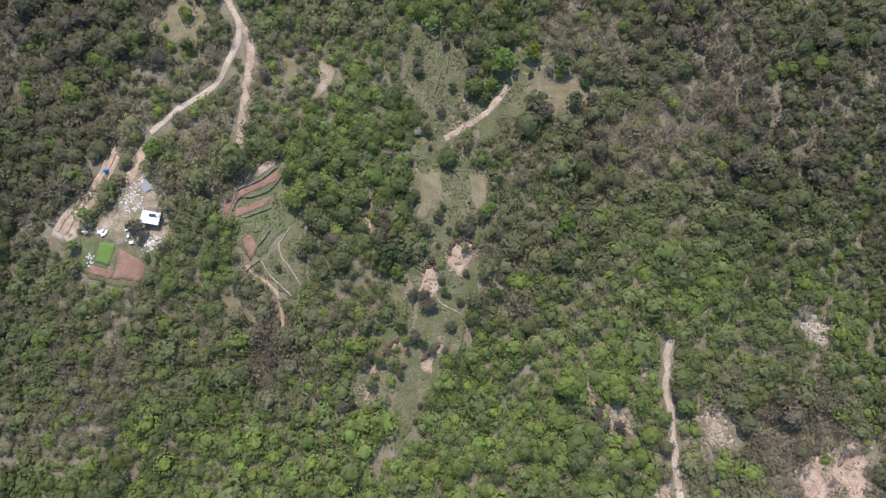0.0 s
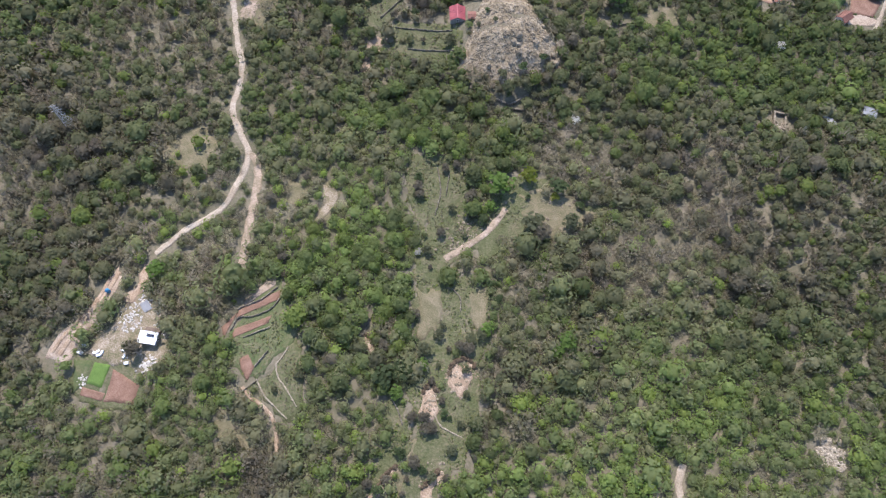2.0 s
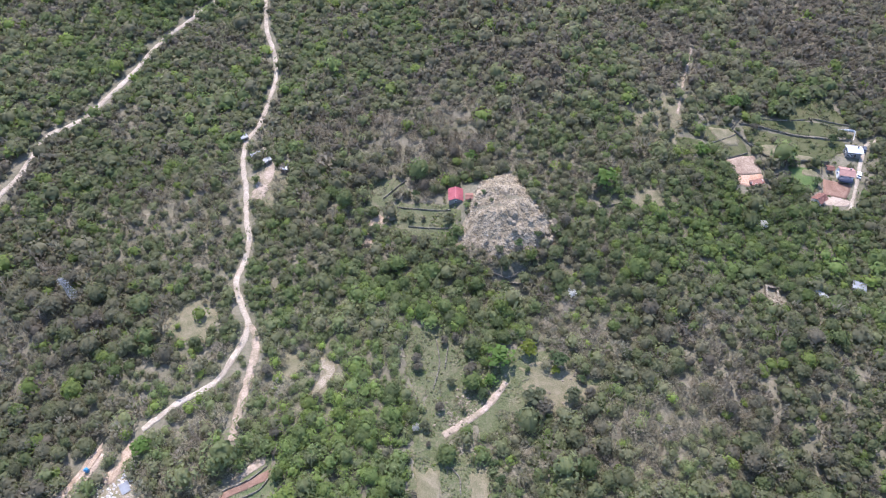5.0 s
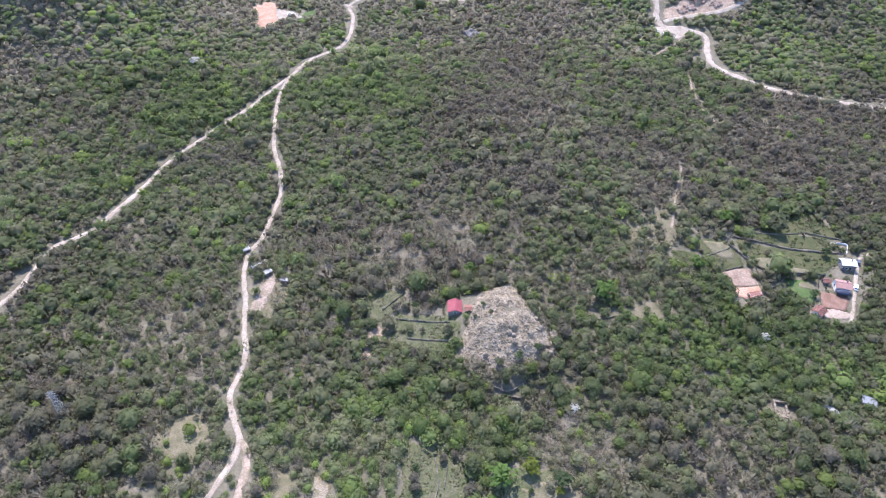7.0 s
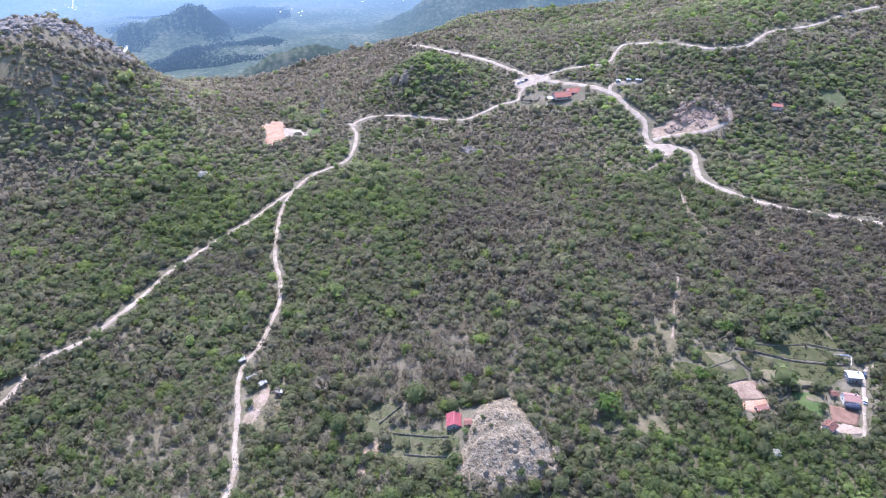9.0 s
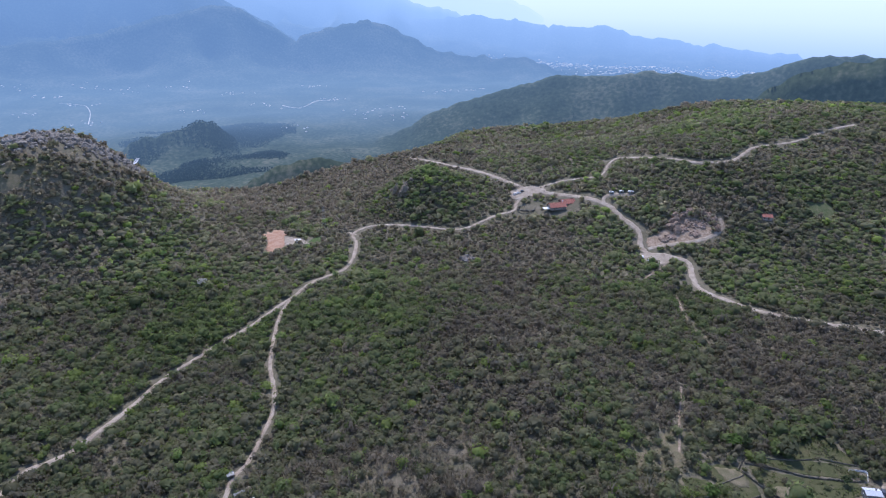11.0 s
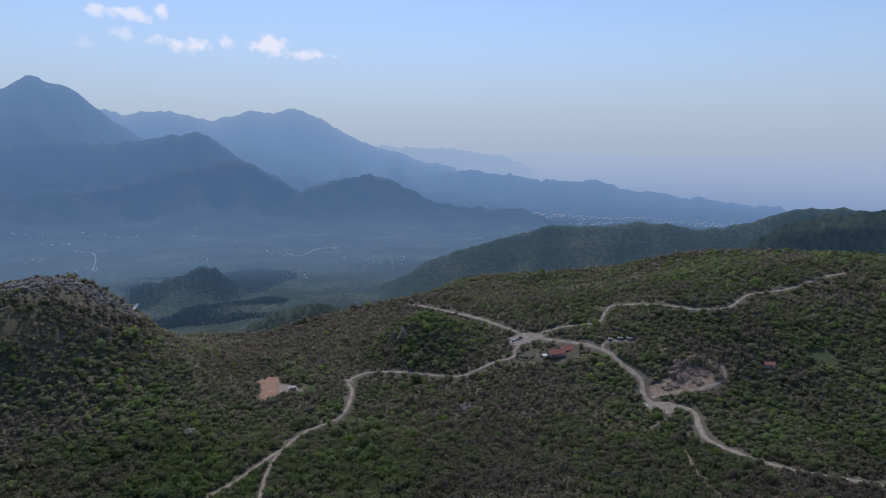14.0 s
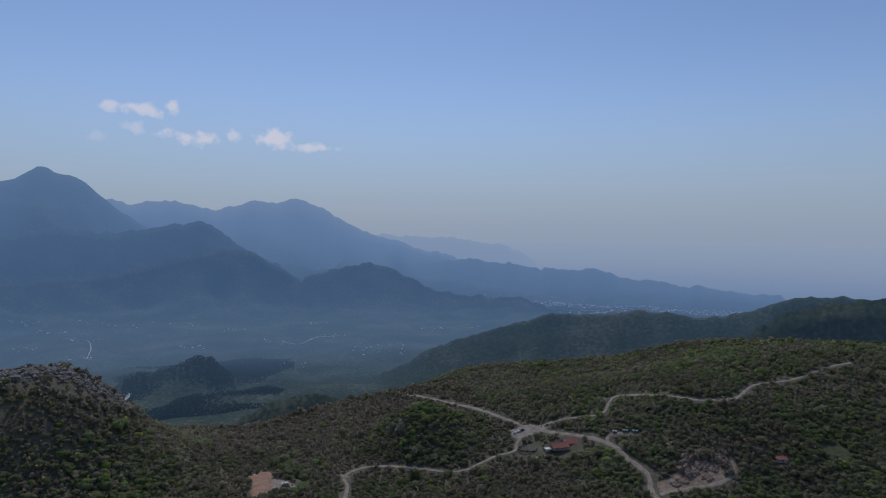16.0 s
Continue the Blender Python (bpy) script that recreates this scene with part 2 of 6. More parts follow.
def sheet(name, azimuths, radii, zfun, mat):
    """A polar grid round the camera's plumb line."""
    A, Rr = np.meshgrid(np.radians(azimuths), radii, indexing="ij")
    X, Y = Rr * np.sin(A), Rr * np.cos(A)
    V = np.stack([X, Y, zfun(X, Y)], -1).reshape(-1, 3)
    na, nr = len(azimuths), len(radii)
    i, j = np.meshgrid(np.arange(na - 1), np.arange(nr - 1), indexing="ij")
    k = (i * nr + j).ravel()
    F = np.stack([k, k + 1, k + nr + 1, k + nr], -1)
    me = bpy.data.meshes.new(name)
    me.vertices.add(len(V))
    me.vertices.foreach_set("co", V.ravel())
    me.loops.add(F.size)
    me.loops.foreach_set("vertex_index", F.ravel())
    me.polygons.add(len(F))
    me.polygons.foreach_set("loop_start", np.arange(0, F.size, 4))
    me.polygons.foreach_set("use_smooth", np.ones(len(F), bool))
    me.materials.append(mat)
    me.update(calc_edges=True)
    me.validate()
    return me


def grain(x, y, size, seed):
    """Smooth random relief, 0 to 1, one hump to about size metres."""
    u, v = x / size + 517.3 + seed * 7.1, y / size + 291.7 + seed * 3.7
    i, j = np.floor(u).astype(np.int64), np.floor(v).astype(np.int64)
    f, g = u - i, v - j
    f, g = f * f * (3 - 2 * f), g * g * (3 - 2 * g)

    def cell(a, b):
        h = (a * 374761393 + b * 668265263 + seed * 974711) & 0x7FFFFFFF
        h = ((h ^ (h >> 13)) * 1274126177) & 0x7FFFFFFF
        return ((h ^ (h >> 16)) & 0xFFFF) / 65535.0
    return (cell(i, j) * (1 - f) + cell(i + 1, j) * f) * (1 - g) + (cell(i, j + 1) * (1 - f) + cell(i + 1, j + 1) * f) * g


def spurs(x, y, size, seed):
    """Ridges and gullies, 0 in the gully, 1 on the spur."""
    out, amp, total = 0 * x, 1.0, 0.0
    for k in range(4):
        out = out + amp * (1 - np.abs(2 * grain(x, y, size / 2 ** k, seed + k) - 1))
        total, amp = total + amp, amp * 0.5
    return out / total


# The far ranges: crest as (azimuth, elevation) in degrees, its distance, the width of its near slope and how deep gullies cut it.
RANGES = [
    ([(-10, -1.6), (-9.0, -0.2), (-7.0, 0.1), (-4.0, -0.3), (2.7, -0.4), (6.3, -1.2), (8.0, -1.95), (9.2, -3.0), (11, -6.4)], 4760, 120, 0.1),
    ([(-60, -1), (-46, 1.0), (-38, 2.4), (-34.4, 3.3), (-33.4, 4.0), (-32.2, 4.5), (-31.2, 4.1), (-29.7, 3.9), (-28.5, 2.6), (-27.1, 1.4), (-24.8, -0.1), (-20, -3), (-14, -6)], 4350, 1000, 0.5),
    ([(-34, 0.5), (-27.7, 2.1), (-25.9, 1.8), (-23.6, 2.4), (-21.2, 1.8), (-19.7, 1.4), (-16.7, 2.3), (-14.6, 2.3), (-12.7, 2.7), (-10.7, 2.0), (-9.0, 0.9), (-7.0, -0.2), (-4.0, -1.0), (-0.9, -1.9),
      (2.7, -2.8), (6.3, -3.4), (10, -4.5), (14, -6)], 4600, 900, 0.4),
    ([(-60, -2), (-46, -1.5), (-34.7, -0.6), (-31.1, -0.2), (-27.2, -0.6), (-23.0, 0.3), (-20.8, 0.5), (-19.3, -0.1), (-17.7, -1.5), (-15.4, -2.7), (-13.0, -4.0), (-11.1, -5.5), (-8, -7.5)], 4000, 800, 0.55),
    ([(-60, -5), (-46, -5), (-38, -4.6), (-33, -4.4), (-30, -4.2), (-27.4, -3.8), (-23.2, -2.7), (-18.7, -1.8), (-16.8, -2.0), (-14.0, -3.6), (-11.8, -5.0), (-10.1, -6.5), (-7.1, -9.1)], 3750, 620, 0.6),
    ([(-17, -8.5), (-15.5, -6.8), (-14.0, -5.5), (-11.8, -4.2), (-9.1, -3.5), (-6.3, -3.0), (-4.5, -3.4), (-1.9, -4.7), (-0.1, -5.5), (3.8, -5.9), (7.4, -6.1), (9.4, -6.6), (12.0, -7.6)], 3700, 560, 0.5),
    ([(-6, -6), (-4, -4), (-1.9, -2.9), (3.7, -2.6), (8.8, -3.3), (12.3, -3.5), (14.3, -3.3), (16.7, -4.0), (21.0, -4.5), (24.9, -4.7), (26.7, -5.0), (28.5, -4.9), (30, -5.8), (34, -7)], 4450, 420, 0.3),
    ([(-12, -17), (-9.2, -14.9), (-7.4, -13.9), (-4.0, -12.5), (-0.8, -10.7), (3.9, -9.1), (10.2, -7.2), (13.5, -7.2), (17.8, -6.6), (20.6, -6.7), (22.5, -7.0), (25.1, -6.6), (27.1, -5.8), (31.0, -4.6),
      (33.3, -4.5), (35.7, -4.7), (40, -5.5), (60, -9)], 1950, 640, 0.45),
    ([(23, -11), (25.6, -8.9), (27.3, -7.6), (28.8, -6.6), (31.5, -5.5), (35.7, -4.6), (38.1, -4.0), (46, -3.5), (60, -6)], 1580, 300, 0.4),
    ([(-31, -15.5), (-28.4, -13.7), (-27.5, -13.1), (-26.2, -12.1), (-23.6, -11.6), (-21.3, -10.9), (-19.9, -11.0), (-18.5, -12.2), (-17.2, -14.3), (-15.5, -16)], 1980, 330, 0.5),
    ([(-15.5, -15.5), (-13, -14.2), (-11.5, -13.0), (-9.2, -12.3), (-7, -12.8), (-4.5, -14.5), (-3, -15.5)], 2350, 300, 0.5),
    ([(-20, -18), (-18.2, -16.4), (-14.8, -14.9), (-11.7, -14.2), (-9.2, -14.6), (-6.1, -15.7), (-3, -17.5)], 1380, 230, 0.4),
]


def far_floor(x, y):
    """Beyond the plateau the land falls to a wide valley between wooded ranges."""
    r, az = np.hypot(x, y), np.degrees(np.arctan2(x, y))
    near = height(x, y)
    valley = -252 + 16 * wave(x, y, 900, 21) + 9 * wave(x, y, 260, 22) + 10 * spurs(x, y, 300, 23)
    for n_, (crest, far, front_w, cut) in enumerate(RANGES):
        ca, ce = np.array(crest).T
        ce = np.interp(np.linspace(ca[0], ca[-1], 400), ca, ce)
        ce = np.convolve(np.pad(ce, 2, "edge"), np.ones(5) / 5, "valid")
        el = np.interp(az, np.linspace(ca[0], ca[-1], 400), ce)
        el = el + 0.34 * (grain(az * 100, 0 * az, 70, 60 + n_) - 0.5) + 0.2 * (grain(az * 100, 0 * az, 24, 80 + n_) - 0.5)
        high = EYE_Z + far * np.tan(np.radians(el)) + 262
        u = (far - r) / front_w
        up = np.where(u >= 0, np.clip(1 - u, 0, 1) ** 1.35, np.clip(1 + u * front_w / (70 + 0.04 * far), 0, 1))
        carve = 1.5 * cut * (1 - spurs(x * 0.9 + 40 * wave(x, y, 500, 90 + n_), y, 0.13 * far, 30 + 5 * n_)) * np.clip(u * 3.0, 0, 1) * np.clip((1 - u) * 2, 0, 1)
        inside_ = (az > ca[0]) & (az < ca[-1])
        valley = np.maximum(valley, np.where(inside_, -262 + high * up * (1 - 1.35 * carve), -999))
    k = smooth(1120, 1230, r)
    return near * (1 - k) + valley * k


front, behind = np.arange(-48, 48.01, 0.36), np.arange(52, 308.01, 4.0)
azimuths = np.concatenate([[-52.0], front, behind])
radii = np.concatenate([np.arange(0.0, 150, 3), np.arange(150, 900, 4.5), np.arange(900, 1240, 12), np.arange(1240, 2450, 17), np.arange(2450, 4950, 25)])
ground = new("ground", sheet("ground", azimuths, radii, far_floor, LITTER))
tagged(ground, "brown leaf litter and scrub floor of a wooded limestone plateau", "ground", kind="structure")
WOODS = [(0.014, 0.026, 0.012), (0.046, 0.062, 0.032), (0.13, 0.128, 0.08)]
# haze painted as glow: metres off, its colour and its share of the surface
HAZE_GLOW = [(1150, (0.05, 0.09, 0.14), 0.05), (1900, (0.078, 0.135, 0.208), 0.31), (2450, (0.122, 0.205, 0.315), 0.58), (3200, (0.126, 0.218, 0.345), 0.62), (3720, (0.106, 0.196, 0.342), 0.59), (4020, (0.128, 0.228, 0.388), 0.67),
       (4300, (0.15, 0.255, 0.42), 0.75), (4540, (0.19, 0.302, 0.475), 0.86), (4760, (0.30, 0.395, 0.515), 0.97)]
ground.data.materials.append(distance("distant_woods_haze_glow", WOODS, HAZE_GLOW, 150, 11))
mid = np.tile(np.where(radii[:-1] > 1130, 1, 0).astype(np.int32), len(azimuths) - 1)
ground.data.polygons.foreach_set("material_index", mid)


# ---- roads, tracks and cleared ground ----
CLEAR, SPARSE, LINES, BARE_SPOTS = [], [], [], []


def dense(pts, step):
    """A smooth line through the points, with a point every step metres."""
    p = np.array(pts, float)
    p = np.vstack([2 * p[0] - p[1], p, 2 * p[-1] - p[-2]])
    out = []
    for a, b, c, d in zip(p[:-3], p[1:-2], p[2:-1], p[3:]):
        n = max(2, int(np.hypot(*(c - b)) / step))
        for t in np.arange(n) / n:
            out.append(0.5 * (2 * b + (c - a) * t + (2 * a - 5 * b + 4 * c - d) * t * t + (3 * b - a - 3 * c + d) * t ** 3))
    return np.array(out + [p[-2]])


def road(name, pts, width, mat, label, keep=1.4, lift=0.22, ragged=0.25):
    line = dense(pts, 2.0)
    LINES.append((line, width / 2 + keep))
    side = np.gradient(line, axis=0)
    side = np.stack([side[:, 1], -side[:, 0]], -1) / np.maximum(np.hypot(*side.T), 1e-6)[:, None]
    rr = np.random.RandomState(len(LINES))
    cuts = np.array([-1.12, -1.0, -0.45, 0.0, 0.45, 1.0, 1.12])
    V = []
    for p, s in zip(line, side):
        w = width / 2 * (1 + rr.uniform(-ragged, ragged, 2))
        for c in cuts:
            q = p + s * c * (w[0] if c < 0 else w[1])
            drop = -0.5 if abs(c) > 1.05 else (0.05 if c == 0 else 0.0)
            V.append((q[0], q[1], top(*q) + lift + drop))
    n = len(cuts)
    F = [(i * n + k, (i + 1) * n + k, (i + 1) * n + k + 1, i * n + k + 1) for i in range(len(line) - 1) for k in range(n - 1)]
    ob = new(name, mesh_of(name, V, F, mat))
    return tagged(ob, label, "road", kind="structure")


def patch(name, pts, mat, label, lift=0.12, wobble=0.06, clear=True, grow=0.0, sparse=0.0, straight=False):
    """A piece of open ground inside an outline, laid over the land."""
    if straight:
        loop = np.array(list(pts) + [pts[0]], float)
        outline = np.concatenate([a + (c - a) * np.linspace(0, 1, max(2, int(np.hypot(*(c - a)) / 0.9)), endpoint=False)[:, None] for a, c in zip(loop[:-1], loop[1:])])
    else:
        outline = dense(list(pts) + [pts[0]], 1.1)[:-1]
    mid_p = outline.mean(0)
    rr = np.random.RandomState(int(abs(mid_p[0] * 7 + mid_p[1] * 3)) % 9999)
    k = 1 + wobble * 1.6 * np.convolve(np.tile(rr.uniform(-1, 1, len(outline)), 3), np.ones(2) / 2, "same")[len(outline):2 * len(outline)]
    outline = mid_p + (outline - mid_p) * k[:, None]
    if clear:
        ring = mid_p + (outline - mid_p) * (1 + grow)
        CLEAR.append(ring) if not sparse else SPARSE.append((ring, sparse))
    if mat not in (GRASS, TERRACE, MEADOW, BARE):
        BARE_SPOTS.append(outline)
    n, rings = len(outline), max(3, int(np.hypot(*(outline - mid_p).T).max() / 2.2))
    V, F = [(*mid_p, top(*mid_p) + lift)], []
    for i in range(1, rings + 1):
        for q in mid_p + (outline - mid_p) * i / rings:
            V.append((*q, top(*q) + lift))
    for q in mid_p + (outline - mid_p) * 1.02:
        V.append((*q, top(*q) - 0.5))
    for i in range(n):
        F.append((0, 1 + i, 1 + (i + 1) % n))
    for r in range(rings):
        for i in range(n):
            a, b = 1 + r * n + i, 1 + r * n + (i + 1) % n
            F.append((a, a + n, b + n, b))
    me = mesh_of(name, V, F, mat)
    bm = bmesh.new()
    bm.from_mesh(me)
    bmesh.ops.recalc_face_normals(bm, faces=bm.faces)
    if sum(f.normal.z for f in bm.faces) < 0:
        bmesh.ops.reverse_faces(bm, faces=bm.faces)
    bm.to_mesh(me)
    bm.free()
    return tagged(new(name, me), label, "field", kind="structure")

PALE = "pale dusty gravel track cut through low woodland"
road("road_1", [(-105.7, 404.5), (-108.6, 377.5), (-106.2, 349.4), (-100.2, 315.9), (-92.7, 293.7), (-88.7, 276.4), (-89.3, 257.8), (-91.3, 238.2), (-95.6, 225.6),
                (-94.3, 210.1), (-90.0, 194), (-86.8, 178), (-82.7, 164), (-82.6, 152.5), (-83.5, 141.3), (-79.4, 130.9), (-74.9, 121.7), (-75.6, 113.2),
                (-77.6, 107.4), (-79.9, 100.6), (-84.7, 94.7), (-93.8, 89.0), (-98.8, 84.1), (-103.2, 79.9)], 2.2, DUST, PALE, 1.2)
road("road_2", [(-106, 402), (-118.2, 377.9), (-128.7, 357.4), (-142.6, 334.2), (-157.4, 308.0), (-168.3, 273.0), (-176.6, 245.1), (-184.6, 233.7),
                (-191.1, 226.7), (-192.6, 210.2), (-193.4, 196.5), (-196.3, 187.6), (-201.8, 171.0)], 2.6, DUST, PALE, 2.1)
road("road_3", [(-106, 402), (-97.4, 426.7), (-77.5, 449.5), (-71.5, 473.1), (-72.5, 504.5), (-78.0, 526.5), (-64.4, 542.3), (-46.5, 543.0), (-20.8, 539.4),
                (9.7, 532.4), (24.9, 534.9), (51.3, 553.7), (70.0, 561.3), (75.1, 577.0), (89.0, 593.4)], 2.8, DUST, PALE, 2.8)
road("road_4", [(-38.1, 746.0), (4.7, 693.7), (44.7, 649.7), (71.7, 615.9), (89.2, 594.9)], 3.9, DUST, "broad pale gravel road running to a hilltop junction", 3.4)
road("road_5", [(89.2, 594.9), (118.0, 600.8), (137.0, 597.8), (157.9, 592.9), (168.2, 609.1), (177.5, 617.4), (189.3, 609.5), (207.1, 595.0), (230.2, 578.2),
                (247.5, 571.3), (275.3, 574.1), (293.7, 591.6), (312.8, 609.0), (354.4, 623.6), (384.2, 636.6), (416.4, 652.4), (439.4, 660.7)], 2.9, DUST,
     "narrow pale road climbing across a wooded hillside", 3.2)
road("road_6", [(89.2, 595.5), (115.9, 577.1), (138.8, 560.9), (154.9, 540.7), (161.3, 523.5), (171.4, 503.4), (168.5, 483.0), (174.3, 471.0), (190.6, 466.9),
                (200.1, 457.2), (194.6, 434.2), (193.6, 416.0), (205.7, 398.4), (223.6, 383.1), (240.3, 369.7), (258.7, 361.3), (280.2, 354.3), (300, 346), (325, 337)],
     4.2, DUST, "broad pale gravel road curving down past a quarry", 3.4)
road("track_1", [(173.1, 479.6), (194.3, 482.6), (217.8, 485.2), (232.9, 490.7), (240.9, 498.4), (240.2, 505.3)], 3.4, DUST, "rough quarry track of crushed stone")
road("track_2", [(150.1, 546.7), (153.6, 555.4), (162.2, 554.7), (177.3, 545.8)], 3.6, DUST, "short pale drive to roadside sheds")
road("track_3", [(-74.9, 121.7), (-71.2, 116.9), (-69.9, 106.9), (-70.5, 95.1), (-71.2, 83.9), (-71.8, 75.8)], 2.8, BARE, "worn brown dirt track ending at terraces", 0.6)
road("track_4", [(-115.2, 73.4), (-117.5, 66), (-120.8, 60), (-126.0, 52.5), (-130.5, 44.2)], 1.5, SCAR, "rutted wheel track over bulldozed earth", 0.3, 0.36, 0.4)
road("track_11", [(-117.5, 71.4), (-119.8, 64.5), (-124.0, 57.5), (-130, 50.5), (-133.2, 45)], 1.3, SCAR, "rutted wheel track over bulldozed earth", 0.3, 0.36, 0.4)
road("track_12", [(-104.2, 75.6), (-106.7, 67.2), (-110.1, 61.7)], 3.4, SCAR, "pale dusty way into a yard", 0.3, 0.30, 0.5)
road("track_5", [(75.7, 8.6), (73.4, 2.9), (73.7, -2.1), (72.4, -8.2), (73.9, -15.6), (73.6, -21.5), (74.1, -28.7), (74.2, -34.6), (74.7, -42.0), (74.7, -54)], 2.1, DUST, "narrow pale footpath through scrub", 0.8)
road("track_13", [(-82.5, 529.6), (-79.2, 526.4), (-75, 524)], 3.0, DUST, "short pale spur at a bend", 1.5)
road("track_14", [(181.3, 457.9), (176.3, 449.7), (164.5, 439.2), (156.6, 430.4)], 1.6, BARE, "pale footpath below a lay-by", 1.0)
road("track_6", [(171.9, 406.7), (166.9, 372.7), (166.6, 344.9), (175.9, 325.6)], 1.5, BARE, "faint brown path through scrub", 1.0)
road("track_7", [(135.3, 291.9), (124.4, 263.9), (115.7, 238.8)], 1.2, BARE, "faint brown path through scrub", 0.5)
road("track_8", [(219, 229), (208.9, 226.3), (203.2, 218.6), (195.4, 204.9), (186, 188.2), (180.9, 180.7)], 1.6, DUST, "pale lane beside a farmstead", 0.8)
road("track_9", [(23.0, 99.0), (14.7, 89.0), (6, 83), (0, 79)], 2.4, BARE, "worn brown path across a clearing", 0.5)
road("track_10", [(-66.5, 32.7), (-63.3, 29.4), (-59.8, 27.1), (-56.3, 23.8), (-54.2, 19.0), (-53.3, 12.5)], 1.2, SCAR, "pale footpath below stone terraces", 0.4)

SOD = "dry green and brown grass of a woodland clearing"
RED = "freshly dug red-brown soil of a garden plot"
patch("garden", [(-125.5, 43.5), (-110.3, 42.5), (-99.0, 33.0), (-102.2, 25.8), (-122.5, 29.9)], GRASS, "mown grass round a vegetable garden")
patch("garden_grass", [(-125, 42.5), (-118.3, 41.8), (-120.2, 33.9), (-124, 31)], TERRACE, "dark green grass strip beside the crops", 0.17, 0.05, True, 0.0, 0.0, True)
patch("crop_bed", [(-117.5, 41.4), (-112.1, 40.4), (-114.1, 33.2), (-119.3, 34.4)], LAWN, "bright green bed of young crops", 0.2, 0.03, True, 0.0, 0.0, True)
patch("soil_bed", [(-110.8, 39.0), (-101.1, 33.4), (-102.3, 27.4), (-112.7, 28.7)], SOIL, RED, 0.2, 0.04, True, 0.0, 0.0, True)
patch("soil_bed", [(-120.7, 33.4), (-112.6, 31.2), (-113.4, 28.7), (-121.0, 30.7)], SOIL, RED, 0.2, 0.04, True, 0.0, 0.0, True)
patch("earth_swath", [(-115.7, 75.4), (-118.4, 68.8), (-121.6, 61.9), (-127.1, 55.2), (-131.7, 51.3), (-135.2, 43.7), (-127.4, 41.7), (-124.7, 47.9), (-121.0, 53.8), (-118.0, 59.1), (-115.2, 65.3), (-113.8, 70.2)], SWATH, "bulldozed swath of brown earth", 0.14, 0.05, True, 0.22)
patch("yard", [(-108.5, 68.8), (-103.1, 64.6), (-93.8, 51.3), (-94.9, 38.7), (-108.2, 40.0), (-120.5, 46.0), (-117.1, 52.8), (-111.3, 56.6)], YARD,
      "trodden pale yard strewn with rubble", 0.14, 0.08)
for pts in ([(-70.4, 58.6), (-56.6, 66.5), (-57.2, 62.8), (-71.4, 55.8)], [(-75.6, 52.6), (-70.9, 58.0), (-72.0, 55.2), (-74.3, 49.2)],
            [(-71.1, 52.2), (-59.2, 56.9), (-59.8, 54.3), (-72.0, 48.7)], [(-68.1, 42.1), (-65.5, 43.1), (-63.0, 39.3), (-64.9, 34.5), (-67.5, 38.5)]):
    patch("soil_bed", pts, SOIL, "tilled red-brown strip on a narrow terrace", 0.22, 0.04, True, 0.15, 0.0, True)
patch("soil_bed", [(-68.9, 62.7), (-59.8, 71.3), (-58.7, 68.2), (-69.3, 59.7)], BARE, "dry brown strip on a narrow terrace", 0.2, 0.05, True, 0.15, 0.0, True)
patch("terrace_grass", [(-73, 50), (-60, 71), (-56, 66), (-51, 56), (-49.8, 48), (-57.5, 41), (-62.2, 35.5), (-71, 40)], TERRACE, SOD, 0.1, 0.05)
patch("clearing", [(-58.1, 36.6), (-49.8, 48.5), (-47.0, 37.6), (-46.2, 27.7), (-49.8, 20.5), (-56.4, 26.5), (-62.0, 33.2)], GRASS, SOD, 0.12, 0.08, True, 0.1, 0.02)
patch("clearing", [(-13, 32.5), (-8.5, 38.9), (-10.4, 51), (-10.5, 69), (3.8, 69.5), (14.8, 68.5), (15.8, 52.3), (11.5, 40.7), (12, 33), (9.5, 22.5), (5.5, 9.3), (-1.0, 2.9), (-4.1, -6.5), (-11.7, -24), (-18.7, -25.6), (-15.6, -8), (-12.6, 6), (-9.5, 18.0)],
      GRASS, SOD, 0.12, 0.10, True, 0.06, 0.02)
patch("clearing", [(-20.3, 2.9), (-16.0, 8.2), (-11.7, 13.6), (-13.5, 24.6), (-15.5, 32.5), (-19.5, 26.8), (-18.2, 18.0), (-22.4, 7.2), (-30.8, -4.4), (-31, -11), (-25, -9)], GRASS, SOD, 0.11, 0.15, True, 0.1, 0.08)
patch("clearing", [(-10.9, 116.0), (0.5, 121.0), (8.8, 107.1), (14.8, 97.5), (24.1, 100.5), (35.3, 102.1), (45.4, 99.6), (58.6, 99.5), (55.4, 92.2), (36.0, 87.4), (22.8, 90.5), (12.6, 83.5), (0.5, 76.5), (-8.5, 75.0), (-10.1, 85.9), (-5.6, 95.9), (-9.8, 105.6)],
      GRASS, SOD, 0.11, 0.08, True, 0.0, 0.07)
patch("clearing", [(-32.7, -4.4), (-25.9, 1.8), (-18.4, 9.1), (-9.1, 16.1), (-0.3, 16.0), (-1.3, 5.9), (-7.5, -4.0), (-7.7, -13.5), (-20.2, -14.8), (-29.3, -14.1)], DRY, "dry brown slope with scattered bare scrub", 0.1, 0.08, True, 0.0, 0.3)
patch("earth_bed", [(-45.5, 107.8), (-41.6, 107.8), (-39.9, 102.5), (-43.0, 95.8), (-47.5, 92.5), (-45.3, 100.2)], YARD, "bare brown curved strip beside a low wall", 0.2, 0.03, True, 0.05)
